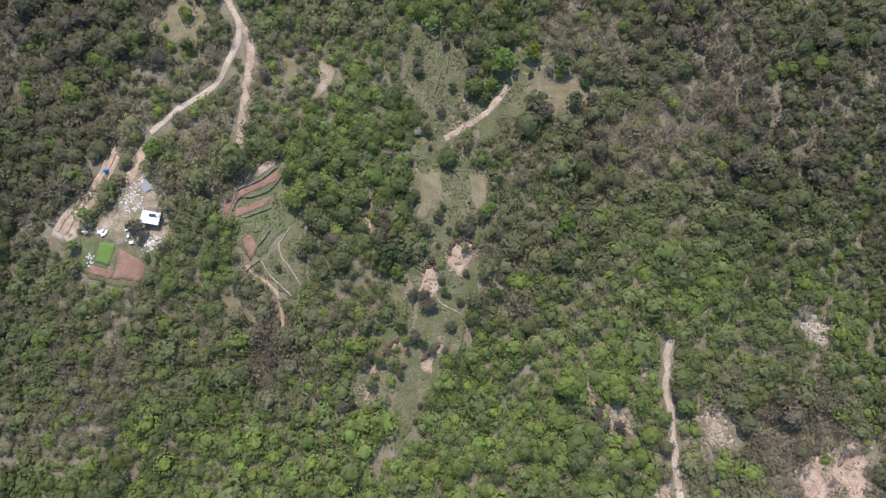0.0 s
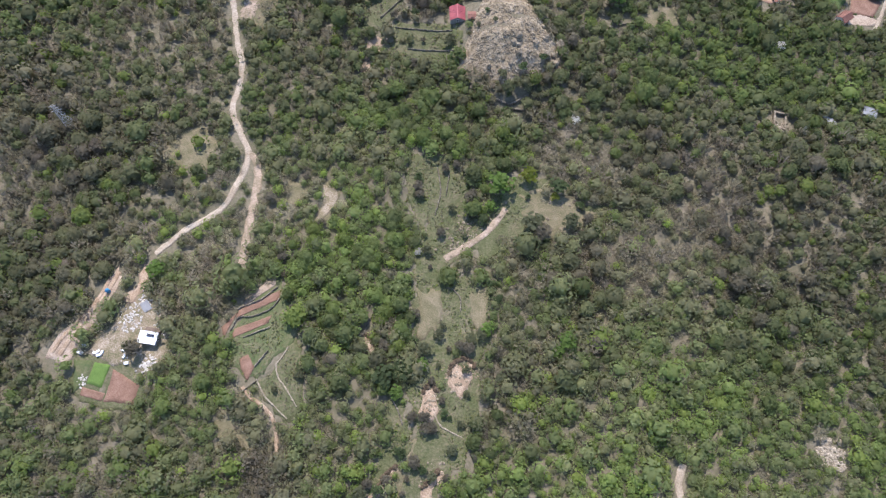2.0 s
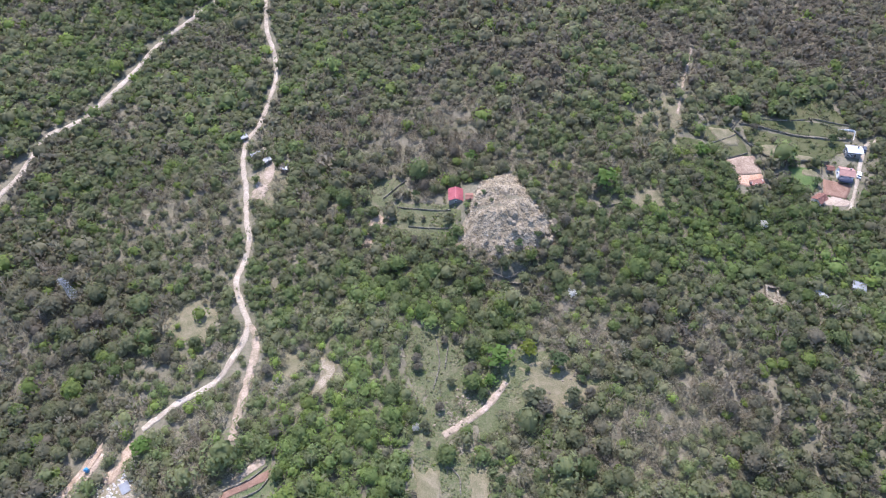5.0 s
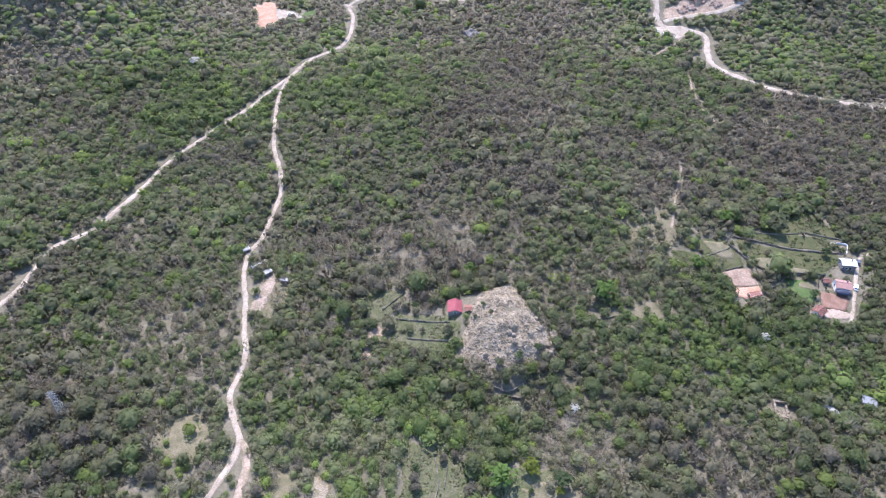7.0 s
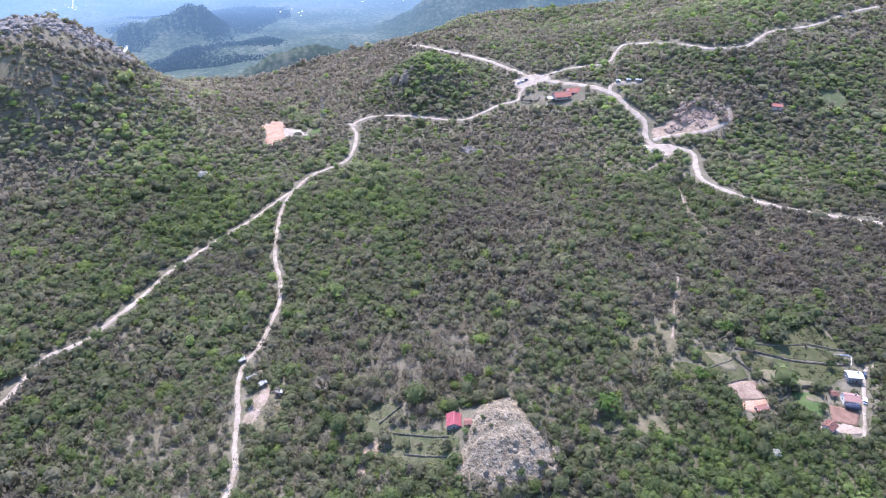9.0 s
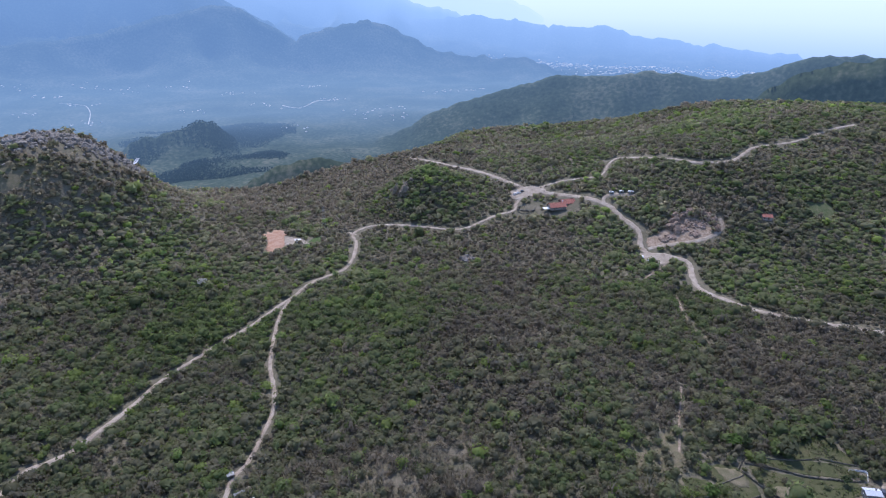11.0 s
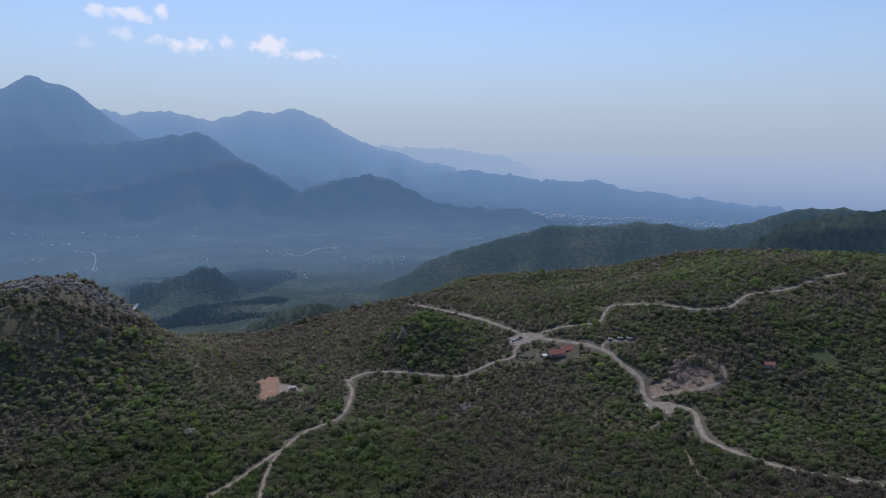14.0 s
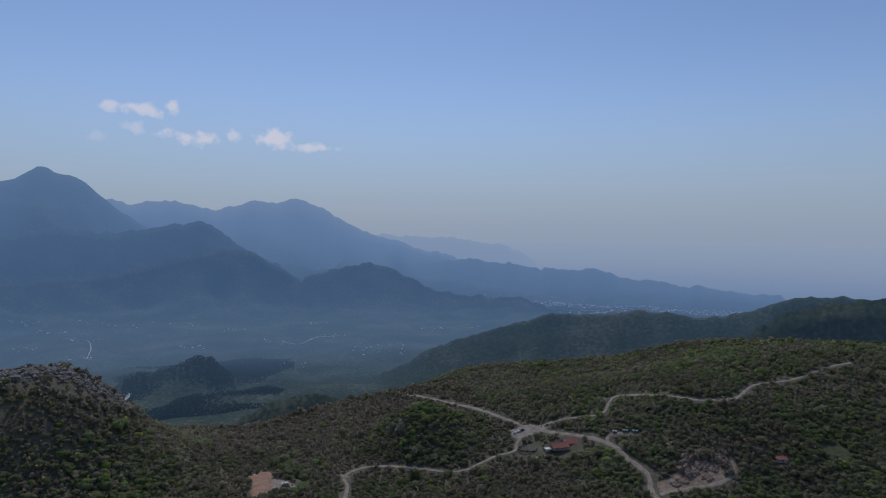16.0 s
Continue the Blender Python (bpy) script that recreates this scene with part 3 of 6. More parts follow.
for pts in ([(-3.6, 113.0), (8.8, 113.2), (8.7, 93.7), (0.5, 91.3)], [(-10.6, 80.0), (0.5, 78.4), (-1.5, 70.8), (-10.5, 70.5)], [(-14.2, 121), (-6.0, 121), (-4.2, 109.0), (-7.6, 91.2), (-13.6, 102.6)],
            [(12, 98), (24, 112), (40, 111), (36, 103), (24, 97)], [(14, 78), (30, 86), (34, 94), (22, 96), (10, 88)]):
    patch("clearing", pts, GRASS, SOD, 0.12, 0.15, True, 0.12, 0.12)
for pts in ([(-37.1, 199.4), (-17.8, 197.7), (-23.7, 184.9), (-33.5, 181.6)], [(-21.3, 186.6), (3.7, 182.2), (3.6, 168.4), (-20.7, 167.6)]):
    patch("clearing", pts, GRASS, SOD, 0.12, 0.1, True, 0.1, 0.03)
for pts in ([(147.9, 236.0), (173.3, 230.0), (198.5, 227.6), (182.5, 211.7), (164.2, 213.1), (155.0, 214.9)], [(180.6, 255.0), (196.6, 255.6), (202.9, 238.3), (184.3, 241.7), (175.3, 242.8)],
            [(150, 239.5), (158.9, 243), (182, 241), (200, 236), (196, 230), (173, 232.5), (161, 236.5)], [(125.9, 231.5), (142.1, 233.7), (146.2, 215.6), (133.3, 212.1), (128.1, 221.6)], [(108, 224), (124, 222), (122, 214), (106, 213)]):
    patch("meadow", pts, MEADOW, "rough green meadow dotted with shrubs", 0.12, 0.06, True, 0.0, 0.05)
patch("lawn", [(163.3, 209.3), (176.6, 207.5), (176.3, 201.8), (168.0, 191.2), (160.9, 197.8)], FRESH, "fresh green grass plot between field walls", 0.16, 0.03, True, 0.0, 0.0, True)
for pts in ([(169.5, 207.2), (176.2, 206.8), (175.8, 202.2), (168, 203)], [(154.1, 222.9), (162.5, 223.1), (158.9, 215.2), (153.4, 217.3)], [(167.5, 218.1), (176.9, 215.1), (176.0, 213.3), (164.5, 213.5)], [(129.5, 231), (141, 231.5), (143, 222), (135, 222)]):
    patch("earth_bed", pts, DRY, "dry brown dug strip in a meadow", 0.2, 0.1)
patch("yard", [(160.7, 184.3), (170.5, 189.6), (183.5, 188.4), (180.9, 184.0)], SWATH, "pale stony yard beside a barn", 0.16, 0.08)
for pts in ([(28.2, 104.1), (40.4, 105.9), (55.4, 96.2), (43.0, 88.9), (36.0, 87.9)],
            [(-44.1, 108.2), (-39.0, 102.3), (-42.8, 92.6), (-47.3, 92.1), (-44.5, 100.0)], [(-64.7, 99.9), (-56.0, 109.5), (-50.5, 108.1), (-51.5, 101.9), (-59.3, 97.2)],
            [(-88, 208), (-74.4, 207.7), (-71.9, 193), (-80, 184), (-88.6, 190)],
            [(-102.7, 136.2), (-87.8, 128.4), (-89.4, 115.3), (-104.9, 117.6)], [(87.8, 238.0), (115.4, 251.9), (109.9, 222.2), (85.9, 223.9)],
            [(84.4, 186.5), (97.7, 189.9), (97.9, 180.5), (80.3, 178.9)], [(-325, 449), (-310.6, 449), (-296, 454), (-289.6, 445), (-297, 434), (-312, 428), (-328, 432)]):
    patch("bare_ground", pts, DRY, "bare brown earth among scrub", 0.13, 0.25, True, 0.05, 0.35)
for pts in ([(91.2, -13.1), (106.2, -11.8), (117.0, -14.3), (112.6, -30.8), (104.5, -26.1), (92.8, -21.4)], [(118.1, -16.7), (123.5, -13.1), (128.9, -16.6), (133.6, -27.3), (121.3, -28.4), (113.1, -26.1)],
            [(-73.0, 26.6), (-66.4, 25.5), (-56.2, 17.9), (-55.9, 9.3), (-65.9, 13.6), (-72.7, 17.9)], [(-62.9, -2.4), (-57.8, 2.9), (-50.6, 13.6), (-49.0, 12.5), (-52.5, 5.0), (-59.7, -3.4)]):
    patch("scrub_ground", pts, DRY, "brown scrub ground under leafless bushes", 0.13, 0.2, True, 0.0, 0.82)
patch("earth_scar", [(113.1, -32.0), (118.9, -29.0), (128.9, -26.1), (134.7, -28.4), (133.7, -39.8), (130.9, -46.0), (114.7, -46.2)], PINK, "raw reddish eroded bank with a few shrubs", 0.2, 0.22, True, 0.05, 0.2)
SCARS = ([(0.9, 34.3), (1.7, 37.7), (3.7, 40.8), (6.5, 42.0), (10.1, 39.3), (9.5, 36.1), (7.6, 32.7), (4.2, 27.5), (2.5, 30.3)], [(-7.5, 30.2), (-5.0, 33.3), (-2.5, 30.3), (-2.1, 26.3), (-5.2, 22.2), (-8.1, 24.1)],
         [(-18.1, 56.2), (-16.6, 62.1), (-15.4, 61.0), (-15.6, 58.6), (-17.3, 53.3), (-19.1, 49.1), (-20.0, 51.4)], [(-26.7, 49.5), (-25.0, 49.0), (-23.5, 45.9), (-24.3, 43.2), (-26.8, 46.6)],
         [(-26.7, -2.5), (-24.5, -0.8), (-21.3, 0.8), (-18.1, 5.6), (-15.7, 7.2), (-16.5, 4.0), (-20.2, -0.3), (-24.5, -3.4)], [(-6.8, -3.5), (-7.3, 0.8), (-4.6, 3.4), (-1.9, 6.1), (-1.4, 4.5), (-4.1, 1.3), (-4.6, -3.5)],
         [(-32.0, 175.6), (-24.7, 177.4), (-28.9, 162.4), (-33.7, 163.3)], [(82.2, -19.7), (85.0, -15.5), (88.8, -12.5), (90.2, -16.7), (88.7, -20.2), (90.7, -23.8), (87.0, -24.4), (83.1, -22.6)],
         [(52.9, -16.8), (56.9, -12.5), (59.7, -18.0), (58.9, -22.8), (55.2, -21.6)], [(44.9, -8.2), (46.9, -4.5), (47.8, -10.6), (49.2, -13.1), (47.0, -12.5)], [(65.8, -40.4), (69.1, -36.4), (72.0, -35.8), (71.6, -42.1), (66.9, -46)],
         [(64.3, -3.3), (65.3, 2.3), (67.0, 0.4), (66.0, -4.5)], [(124, -37), (127, -35), (130, -37), (127, -42)])
for pts in SCARS:
    patch("earth_scar", pts, SCAR, "raw pinkish erosion scar in grass", 0.2, 0.22, True, 0.12, 0.1)
for pts in ([(-8.9, 65.3), (-3.1, 66.6), (-1.4, 64.2), (-2.0, 59.4), (-3.1, 52.2), (-8.8, 52.2)], [(8.4, 67.9), (14.2, 67.9), (14.6, 53.5), (11.7, 51.1), (9.5, 58.2)]):
    patch("earth_bed", pts, DRY, "dry brown worn grass of an old garden bed", 0.17, 0.3)
patch("soil_bed", [(133.0, 211.1), (140.3, 214.0), (148.7, 215.1), (148.4, 203.5), (135.0, 200.6)], CUT, "dug brown garden plot inside stone walls", 0.2, 0.03, True, 0.0, 0.0, True)
patch("soil_bed", [(176.6, 201.6), (189.0, 197.2), (183.0, 188.8), (173.2, 190.6)], SOIL, RED, 0.2, 0.03, True, 0.15, 0.0, True)
patch("shed_floor", [(135.1, 200.1), (148.4, 203.0), (147.8, 197.3), (138.1, 193.2), (134.0, 194.8)], CLAY, "flat bare orange earth before a shed", 0.24, 0.03, True, 0.0, 0.0, True)
patch("building_plot", [(-157.3, 520.5), (-150, 530), (-138.3, 529.4), (-137, 512), (-131.8, 500), (-134, 488.5), (-142.7, 481.6), (-148, 492), (-150, 508)], CLAY, "levelled plot of bare reddish earth", 0.2, 0.12, True, 0.12)
patch("building_plot", [(-138.6, 520.2), (-122.0, 513.1), (-112.4, 502.4), (-133.3, 498.3)], DUST, "grey gravel yard beside a small house", 0.25, 0.05, True, 0.35, 0.0, True)
for pts in ([(-88, 190), (-86, 200), (-82.5, 208), (-79, 207), (-80.5, 197), (-83, 186)],):
    patch("bare_bank", pts, BARE, "worn pinkish bank of bare earth", 0.18, 0.3, True, 0.1, 0.12)
patch("quarry_floor", [(176.2, 492.7), (190, 498), (205.0, 512), (222, 508), (230.9, 496.8), (222.6, 484.6), (179.4, 481.2)], SCAR, "pale broken stone floor of a small quarry", 0.2, 0.1)
patch("layby", [(163.3, 474), (189.0, 470), (182, 456), (168, 458)], DUST, "gravel parking place beside the road", 0.24, 0.05)
patch("junction", [(67.9, 597.7), (79.7, 602), (94.4, 603), (105, 590), (90, 584), (73.5, 582.4)], DUST, "wide pale gravel junction of four roads", 0.24, 0.05)

patch("meadow", [(-116.8, 499.5), (-109.3, 518.1), (-101.3, 514.6), (-112.8, 496.3)], FRESH, "green grass beside a small house", 0.2, 0.05)
patch("meadow", [(325, 531), (349, 529), (343, 512), (324, 515)], TERRACE, "green hillside meadow", 0.2, 0.08)
for i in range(4):
    patch("meadow", [(325 + 3 * i, 541 + 6 * i), (354 + i, 540 + 6 * i), (354 + i, 537 + 6 * i), (325 + 3 * i, 537.5 + 6 * i)], MEADOW, "narrow green terrace on a wooded slope", 0.15, 0.08, True, 0.1, 0.2)


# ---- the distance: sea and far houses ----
# the sea's haze is painted as emission, paling to the horizon sky's tone
SEA = distance("sea_haze_glow", [(0.05, 0.09, 0.14), (0.06, 0.10, 0.15)], [(4480, (0.18, 0.27, 0.415), 0.85), (4600, (0.232, 0.325, 0.47), 0.93), (4780, (0.325, 0.408, 0.515), 0.98), (4900, (0.358, 0.44, 0.535), 0.998)], 600)
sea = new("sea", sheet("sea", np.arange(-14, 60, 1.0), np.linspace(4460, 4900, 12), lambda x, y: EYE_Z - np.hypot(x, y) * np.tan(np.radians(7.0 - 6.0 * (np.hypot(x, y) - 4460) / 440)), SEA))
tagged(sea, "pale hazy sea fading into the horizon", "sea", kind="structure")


def settlement(name, spots, count, spread, size, seed, label):
    """Far white and red-roofed houses on the valley floor, each a small gabled block."""
    rr = np.random.RandomState(seed)
    V, F = [], []
    for az, r in spots:
        for _ in range(count):
            x = r * math.sin(radians(az)) + rr.normal(0, spread * 1.6)
            y = r * math.cos(radians(az)) + rr.normal(0, spread)
            w, d, h, a = size * rr.uniform(0.6, 1.6), size * rr.uniform(0.5, 0.9), size * rr.uniform(0.4, 0.8), rr.uniform(0, 3.14)
            z, b = float(far_floor(np.array(x), np.array(y))) - 1, len(V)
            c, s = math.cos(a), math.sin(a)
            for px, py, pz in ((-w, -d, 0), (w, -d, 0), (w, d, 0), (-w, d, 0), (-w, -d, h), (w, -d, h), (w, d, h), (-w, d, h), (-w, 0, h * 1.5), (w, 0, h * 1.5)):
                V.append((x + px * c - py * s, y + px * s + py * c, z + pz))
            F += [tuple(b + i for i in f) for f in ((0, 1, 5, 4), (1, 2, 6, 9, 5), (2, 3, 7, 6), (3, 0, 4, 8, 7), (4, 5, 9, 8), (6, 7, 8, 9))]
    return tagged(new(name, mesh_of(name, V, F, HOMES, False)), label, "houses", kind="stuff")


# pale walls and roads under blue haze painted as emission
HOMES = distance("homes_haze_glow", [(0.5, 0.45, 0.42), (0.75, 0.73, 0.7)], [(1700, (0.12, 0.19, 0.30), 0.3), (4600, (0.19, 0.28, 0.41), 0.42)], 30)
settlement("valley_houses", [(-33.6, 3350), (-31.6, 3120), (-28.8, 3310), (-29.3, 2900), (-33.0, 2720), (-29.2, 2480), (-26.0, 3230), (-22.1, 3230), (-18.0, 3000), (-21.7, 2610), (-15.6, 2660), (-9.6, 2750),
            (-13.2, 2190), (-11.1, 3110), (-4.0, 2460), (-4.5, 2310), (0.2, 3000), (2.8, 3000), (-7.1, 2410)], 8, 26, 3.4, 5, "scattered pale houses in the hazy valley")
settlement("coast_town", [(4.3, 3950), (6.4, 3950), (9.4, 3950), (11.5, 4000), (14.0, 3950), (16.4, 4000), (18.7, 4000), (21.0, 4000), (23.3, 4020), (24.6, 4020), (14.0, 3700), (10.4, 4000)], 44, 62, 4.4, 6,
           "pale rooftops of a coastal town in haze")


def far_road(name, pts, width, label):
    """A pale road far down in the valley. pts: azimuth, distance."""
    line = dense([(r * math.sin(radians(a)), r * math.cos(radians(a))) for a, r in pts], 12)
    side = np.gradient(line, axis=0)
    side = np.stack([side[:, 1], -side[:, 0]], -1) / np.hypot(*side.T)[:, None] * width / 2
    P2 = np.concatenate([line - side, line + side])
    z = far_floor(P2[:, 0], P2[:, 1]) + 2.0
    V, n = np.column_stack([P2, z]), len(line)
    return tagged(new(name, mesh_of(name, V, [(i, i + 1, n + i + 1, n + i) for i in range(n - 1)], HOMES)), label, "road", kind="structure")


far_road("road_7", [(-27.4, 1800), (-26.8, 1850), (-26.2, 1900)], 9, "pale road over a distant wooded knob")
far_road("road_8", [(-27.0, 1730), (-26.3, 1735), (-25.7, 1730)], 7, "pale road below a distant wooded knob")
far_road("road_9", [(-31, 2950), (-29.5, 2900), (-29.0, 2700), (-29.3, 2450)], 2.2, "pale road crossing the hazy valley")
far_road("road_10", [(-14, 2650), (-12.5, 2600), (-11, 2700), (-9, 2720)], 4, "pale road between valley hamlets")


# ---- building blocks for things ----
def paint(name, colour, rough=0.8, metal=0.0, vary=0.15, size=1.5):
    """A plain coat with faint stains and streaks."""
    dark = tuple(c * (1 - vary) for c in colour)
    light = tuple(min(1, c * (1 + vary * 0.6)) for c in colour)
    m = earth(name, [dark, colour, light], size, size / 6, rough, 0.05)
    m.node_tree.nodes["Principled BSDF"].inputs["Metallic"].default_value = metal
    return m


def glassy(name):
    m, n, l = material(name)
    b = n["Principled BSDF"]
    b.inputs["Base Color"].default_value = (0.03, 0.035, 0.04, 1)
    b.inputs["Roughness"].default_value = 0.08
    return m


PLASTER = paint("white_plaster", (0.72, 0.70, 0.66))
GREY_WALL = paint("grey_render", (0.21, 0.195, 0.175))
WHITE_SHEET = paint("white_sheet_metal", (0.56, 0.57, 0.58), 0.45, 0.1, 0.08)
PALE_SHEET = paint("weathered_pale_sheet", (0.27, 0.265, 0.25), 0.6, 0.0, 0.25)
RED_SHEET = paint("red_sheet_metal", (0.30, 0.082, 0.088), 0.5, 0.0, 0.15)
TILE = paint("clay_tile", (0.21, 0.105, 0.08), 0.85, 0.0, 0.3, 0.8)
RED_TILE = paint("red_clay_tile", (0.32, 0.135, 0.10), 0.85, 0.0, 0.25, 0.8)
STUCCO = paint("weathered_brown_stucco", (0.30, 0.25, 0.21))
PINK_TILE = paint("faded_pink_tile", (0.34, 0.20, 0.165), 0.85, 0.0, 0.25, 0.8)
SLATE_TARP = paint("dark_blue_tarpaulin", (0.035, 0.04, 0.06), 0.5)
WOOD = paint("weathered_wood", (0.16, 0.12, 0.09), 0.85, 0.0, 0.3, 0.5)
GALV = paint("galvanised_steel", (0.22, 0.225, 0.23), 0.55, 0.3, 0.2)
BLUE = paint("blue_plastic", (0.05, 0.21, 0.36), 0.4, 0.0, 0.1)
RUBBER = paint("tyre_rubber", (0.02, 0.02, 0.02), 0.9)
PANE = glassy("window_glass")
WHITE_CAR, SILVER_CAR = paint("white_car_paint", (0.8, 0.8, 0.8), 0.25, 0, 0.03), paint("dark_car_paint", (0.08, 0.09, 0.11), 0.25, 0, 0.05)


def part(name, bm, mat, parent, label=""):
    me = bpy.data.meshes.new(name)
    bm.to_mesh(me)
    bm.free()
    me.materials.append(mat)
    ob = new(name, me)
    ob.parent = parent
    if label:
        ob["label"] = label
    return ob


def box(w, d, h, at=(0, 0, 0), bevel=0.0, turn=None):
    """A block standing on at."""
    bm = bmesh.new()
    bmesh.ops.create_cube(bm, size=1, matrix=Matrix.Translation((at[0], at[1], at[2] + h / 2)) @ (turn or Matrix()) @ Matrix.Diagonal((w, d, h, 1)))
    if bevel:
        bmesh.ops.bevel(bm, geom=bm.edges, offset=bevel, segments=2, affect="EDGES")
    return bm


def join_bm(*many):
    out = bmesh.new()
    for bm in many:
        me = bpy.data.meshes.new("scrap")
        bm.to_mesh(me)
        bm.free()
        out.from_mesh(me)
        bpy.data.meshes.remove(me)
    return out


def stand(name, x, y, turn, label, category, group="", lift=0.0):
    ob = new(name)
    ob.matrix_world = pose(x, y, top(x, y) + lift, 0, 0, turn)
    return tagged(ob, label, category, group)


def opening(root, name, w, h, at, facing):
    """A door or a window with its frame, set a little proud of the wall. facing: 'x' or 'y', with sign."""
    sx, sy = {"+y": (0, 1), "-y": (0, -1), "+x": (1, 0), "-x": (-1, 0)}[facing]
    across = sx == 0
    dims = lambda a, b: (a, b) if across else (b, a)
    fw, fd = dims(w + 0.2, 0.10)
    frame_ob = part(name, box(fw, fd, h + 0.2, (at[0] + sx * 0.05, at[1] + sy * 0.05, at[2])), WOOD if name == "door" else PLASTER, root)
    pw, pd = dims(w, 0.06)
    part("panel" if name == "door" else "pane", box(pw, pd, h, (at[0] + sx * 0.09, at[1] + sy * 0.09, at[2] + 0.1)), WOOD if name == "door" else PANE, frame_ob)


def gable_roof(w, d, rise, z, over=0.35, thick=0.14, cx=0.0, cy=0.0, ribs=14):
    """Two slopes along x with the ridge in the middle, with standing ribs of tile or sheet."""
    bm = bmesh.new()
    for s in (-1, 1):
        run = d / 2 + over
        slope = math.atan2(rise, d / 2)
        length = run / math.cos(slope)
        m = Matrix.Translation((cx, cy + s * run / 2, z + rise - run / 2 * math.tan(slope))) @ Matrix.Rotation(-s * slope, 4, "X")
        bmesh.ops.create_cube(bm, size=1, matrix=m @ Matrix.Diagonal((w + 2 * over, length, thick, 1)))
        for i in range(ribs):
            off = (i + 0.5) / ribs - 0.5
            bmesh.ops.create_cube(bm, size=1, matrix=m @ Matrix.Translation((off * (w + 2 * over), 0, thick * 0.5 + 0.03)) @ Matrix.Diagonal((0.1, length * 0.99, 0.07, 1)))
    bmesh.ops.create_cube(bm, size=1, matrix=Matrix.Translation((cx, cy, z + rise + thick * 0.4)) @ Matrix.Diagonal((w + 2 * over, 0.3, 0.16, 1)))
    return bm


def walls(root, w, d, h, rise, mat, cx=0.0, cy=0.0):
    """Four walls with thickness; the two end walls carry the gables."""
    t = 0.3
    for s in (-1, 1):
        part("wall", box(w, t, h + 0.6, (cx, cy + s * (d / 2 - t / 2), -0.6)), mat, root)
        bm = box(t, d - 2 * t, h + 0.6, (cx + s * (w / 2 - t / 2), cy, -0.6))
        if rise > 0.05:
            a = [bm.verts.new((cx + s * (w / 2 - t / 2) + k * t / 2, cy + v, z)) for k in (-1, 1) for v, z in ((-d / 2 + t, h), (d / 2 - t, h), (0, h + rise * 0.92))]
            bm.faces.new(a[:3])
            bm.faces.new(a[3:][::-1])
            for i in range(3):
                j = (i + 1) % 3
                bm.faces.new((a[i], a[i + 3], a[j + 3], a[j]))
        part("wall", bm, mat, root)


def house(x, y, turn, w, d, h, rise, wall_mat, roof_mat, label, doors=("-y",), windows=2, chimney=True, name="house"):
    root = stand(name, x, y, turn, label, "house")
    walls(root, w, d, h, rise, wall_mat)
    if rise > 0.05:
        part("roof", gable_roof(w, d, rise, h), roof_mat, root)
    else:
        part("roof", join_bm(box(w + 0.6, d + 0.6, 0.22, (0, 0, h), 0.03), box(w + 0.6, 0.14, 0.12, (0, d / 2 + 0.22, h + 0.22)), box(w + 0.6, 0.14, 0.12, (0, -d / 2 - 0.22, h + 0.22))), roof_mat, root)
    for f in doors:
        opening(root, "door", 0.95, 2.0, (w * 0.12, -d / 2 if f == "-y" else d / 2, 0), f)
    for i in range(windows):
        opening(root, "window", 0.9, 1.0, (-w / 2 + w * (i + 0.6) / (windows + 1.2), -d / 2, 1.0), "-y")
    opening(root, "window", 0.9, 1.0, (w / 2, 0, 1.0), "+x")
    opening(root, "window", 0.9, 1.0, (-w / 2, 0, 1.0), "-x")
    if chimney and rise > 0.05:
        part("chimney", join_bm(box(0.5, 0.5, 1.3, (w * 0.22, 0.5, h + rise - 0.5)), box(0.66, 0.66, 0.12, (w * 0.22, 0.5, h + rise + 0.8))), GREY_WALL, root)
    return root


def rock_bm(seed, size, flat=0.7, sub=1):
    """One broken limestone block."""
    rr = np.random.RandomState(seed)
    bm = bmesh.new()
    bmesh.ops.create_icosphere(bm, subdivisions=sub, radius=1)
    off = Vector(rr.uniform(0, 50, 3))
    k = Vector((rr.uniform(0.8, 1.3), rr.uniform(0.7, 1.1), flat * rr.uniform(0.8, 1.2)))
    for v in bm.verts:
        n = 1 + 0.45 * noise.noise(v.co * 1.3 + off) + 0.2 * noise.noise(v.co * 3.1 + off)
        v.co = Vector((v.co.x * k.x, v.co.y * k.y, v.co.z * k.z)) * n * size
    return bm


ROCKS = []
for i in range(8):
    b_ = rock_bm(900 + i, 1.0)
    b_.verts.index_update()
    ROCKS.append((np.array([tuple(v.co) for v in b_.verts]), np.array([[v.index for v in f.verts] for f in b_.faces])))
    b_.free()


def rubble(name, xs, ys, sizes, mat, label, category="rocks", sink=0.25, seed=5, tall=1.0):
    """Loose stones in one mesh."""
    rr = np.random.RandomState(seed)
    V, F, base = [], [], 0
    Z = height(np.array(xs, float), np.array(ys, float))
    for x, y, z, s in zip(xs, ys, Z, sizes):
        v, f = ROCKS[rr.randint(8)]
        a = rr.uniform(0, 6.283)
        c, sn = math.cos(a), math.sin(a)
        P3 = np.stack([x + s * (v[:, 0] * c - v[:, 1] * sn), y + s * (v[:, 0] * sn + v[:, 1] * c), z + s * (v[:, 2] * tall + 0.5 - sink)], -1)
        V.append(P3)
        F.append(f + base)
        base += len(v)
    me = mesh_of(name, np.concatenate(V), np.concatenate(F).tolist(), mat, False)
    return tagged(new(name, me), label, category, kind="stuff")


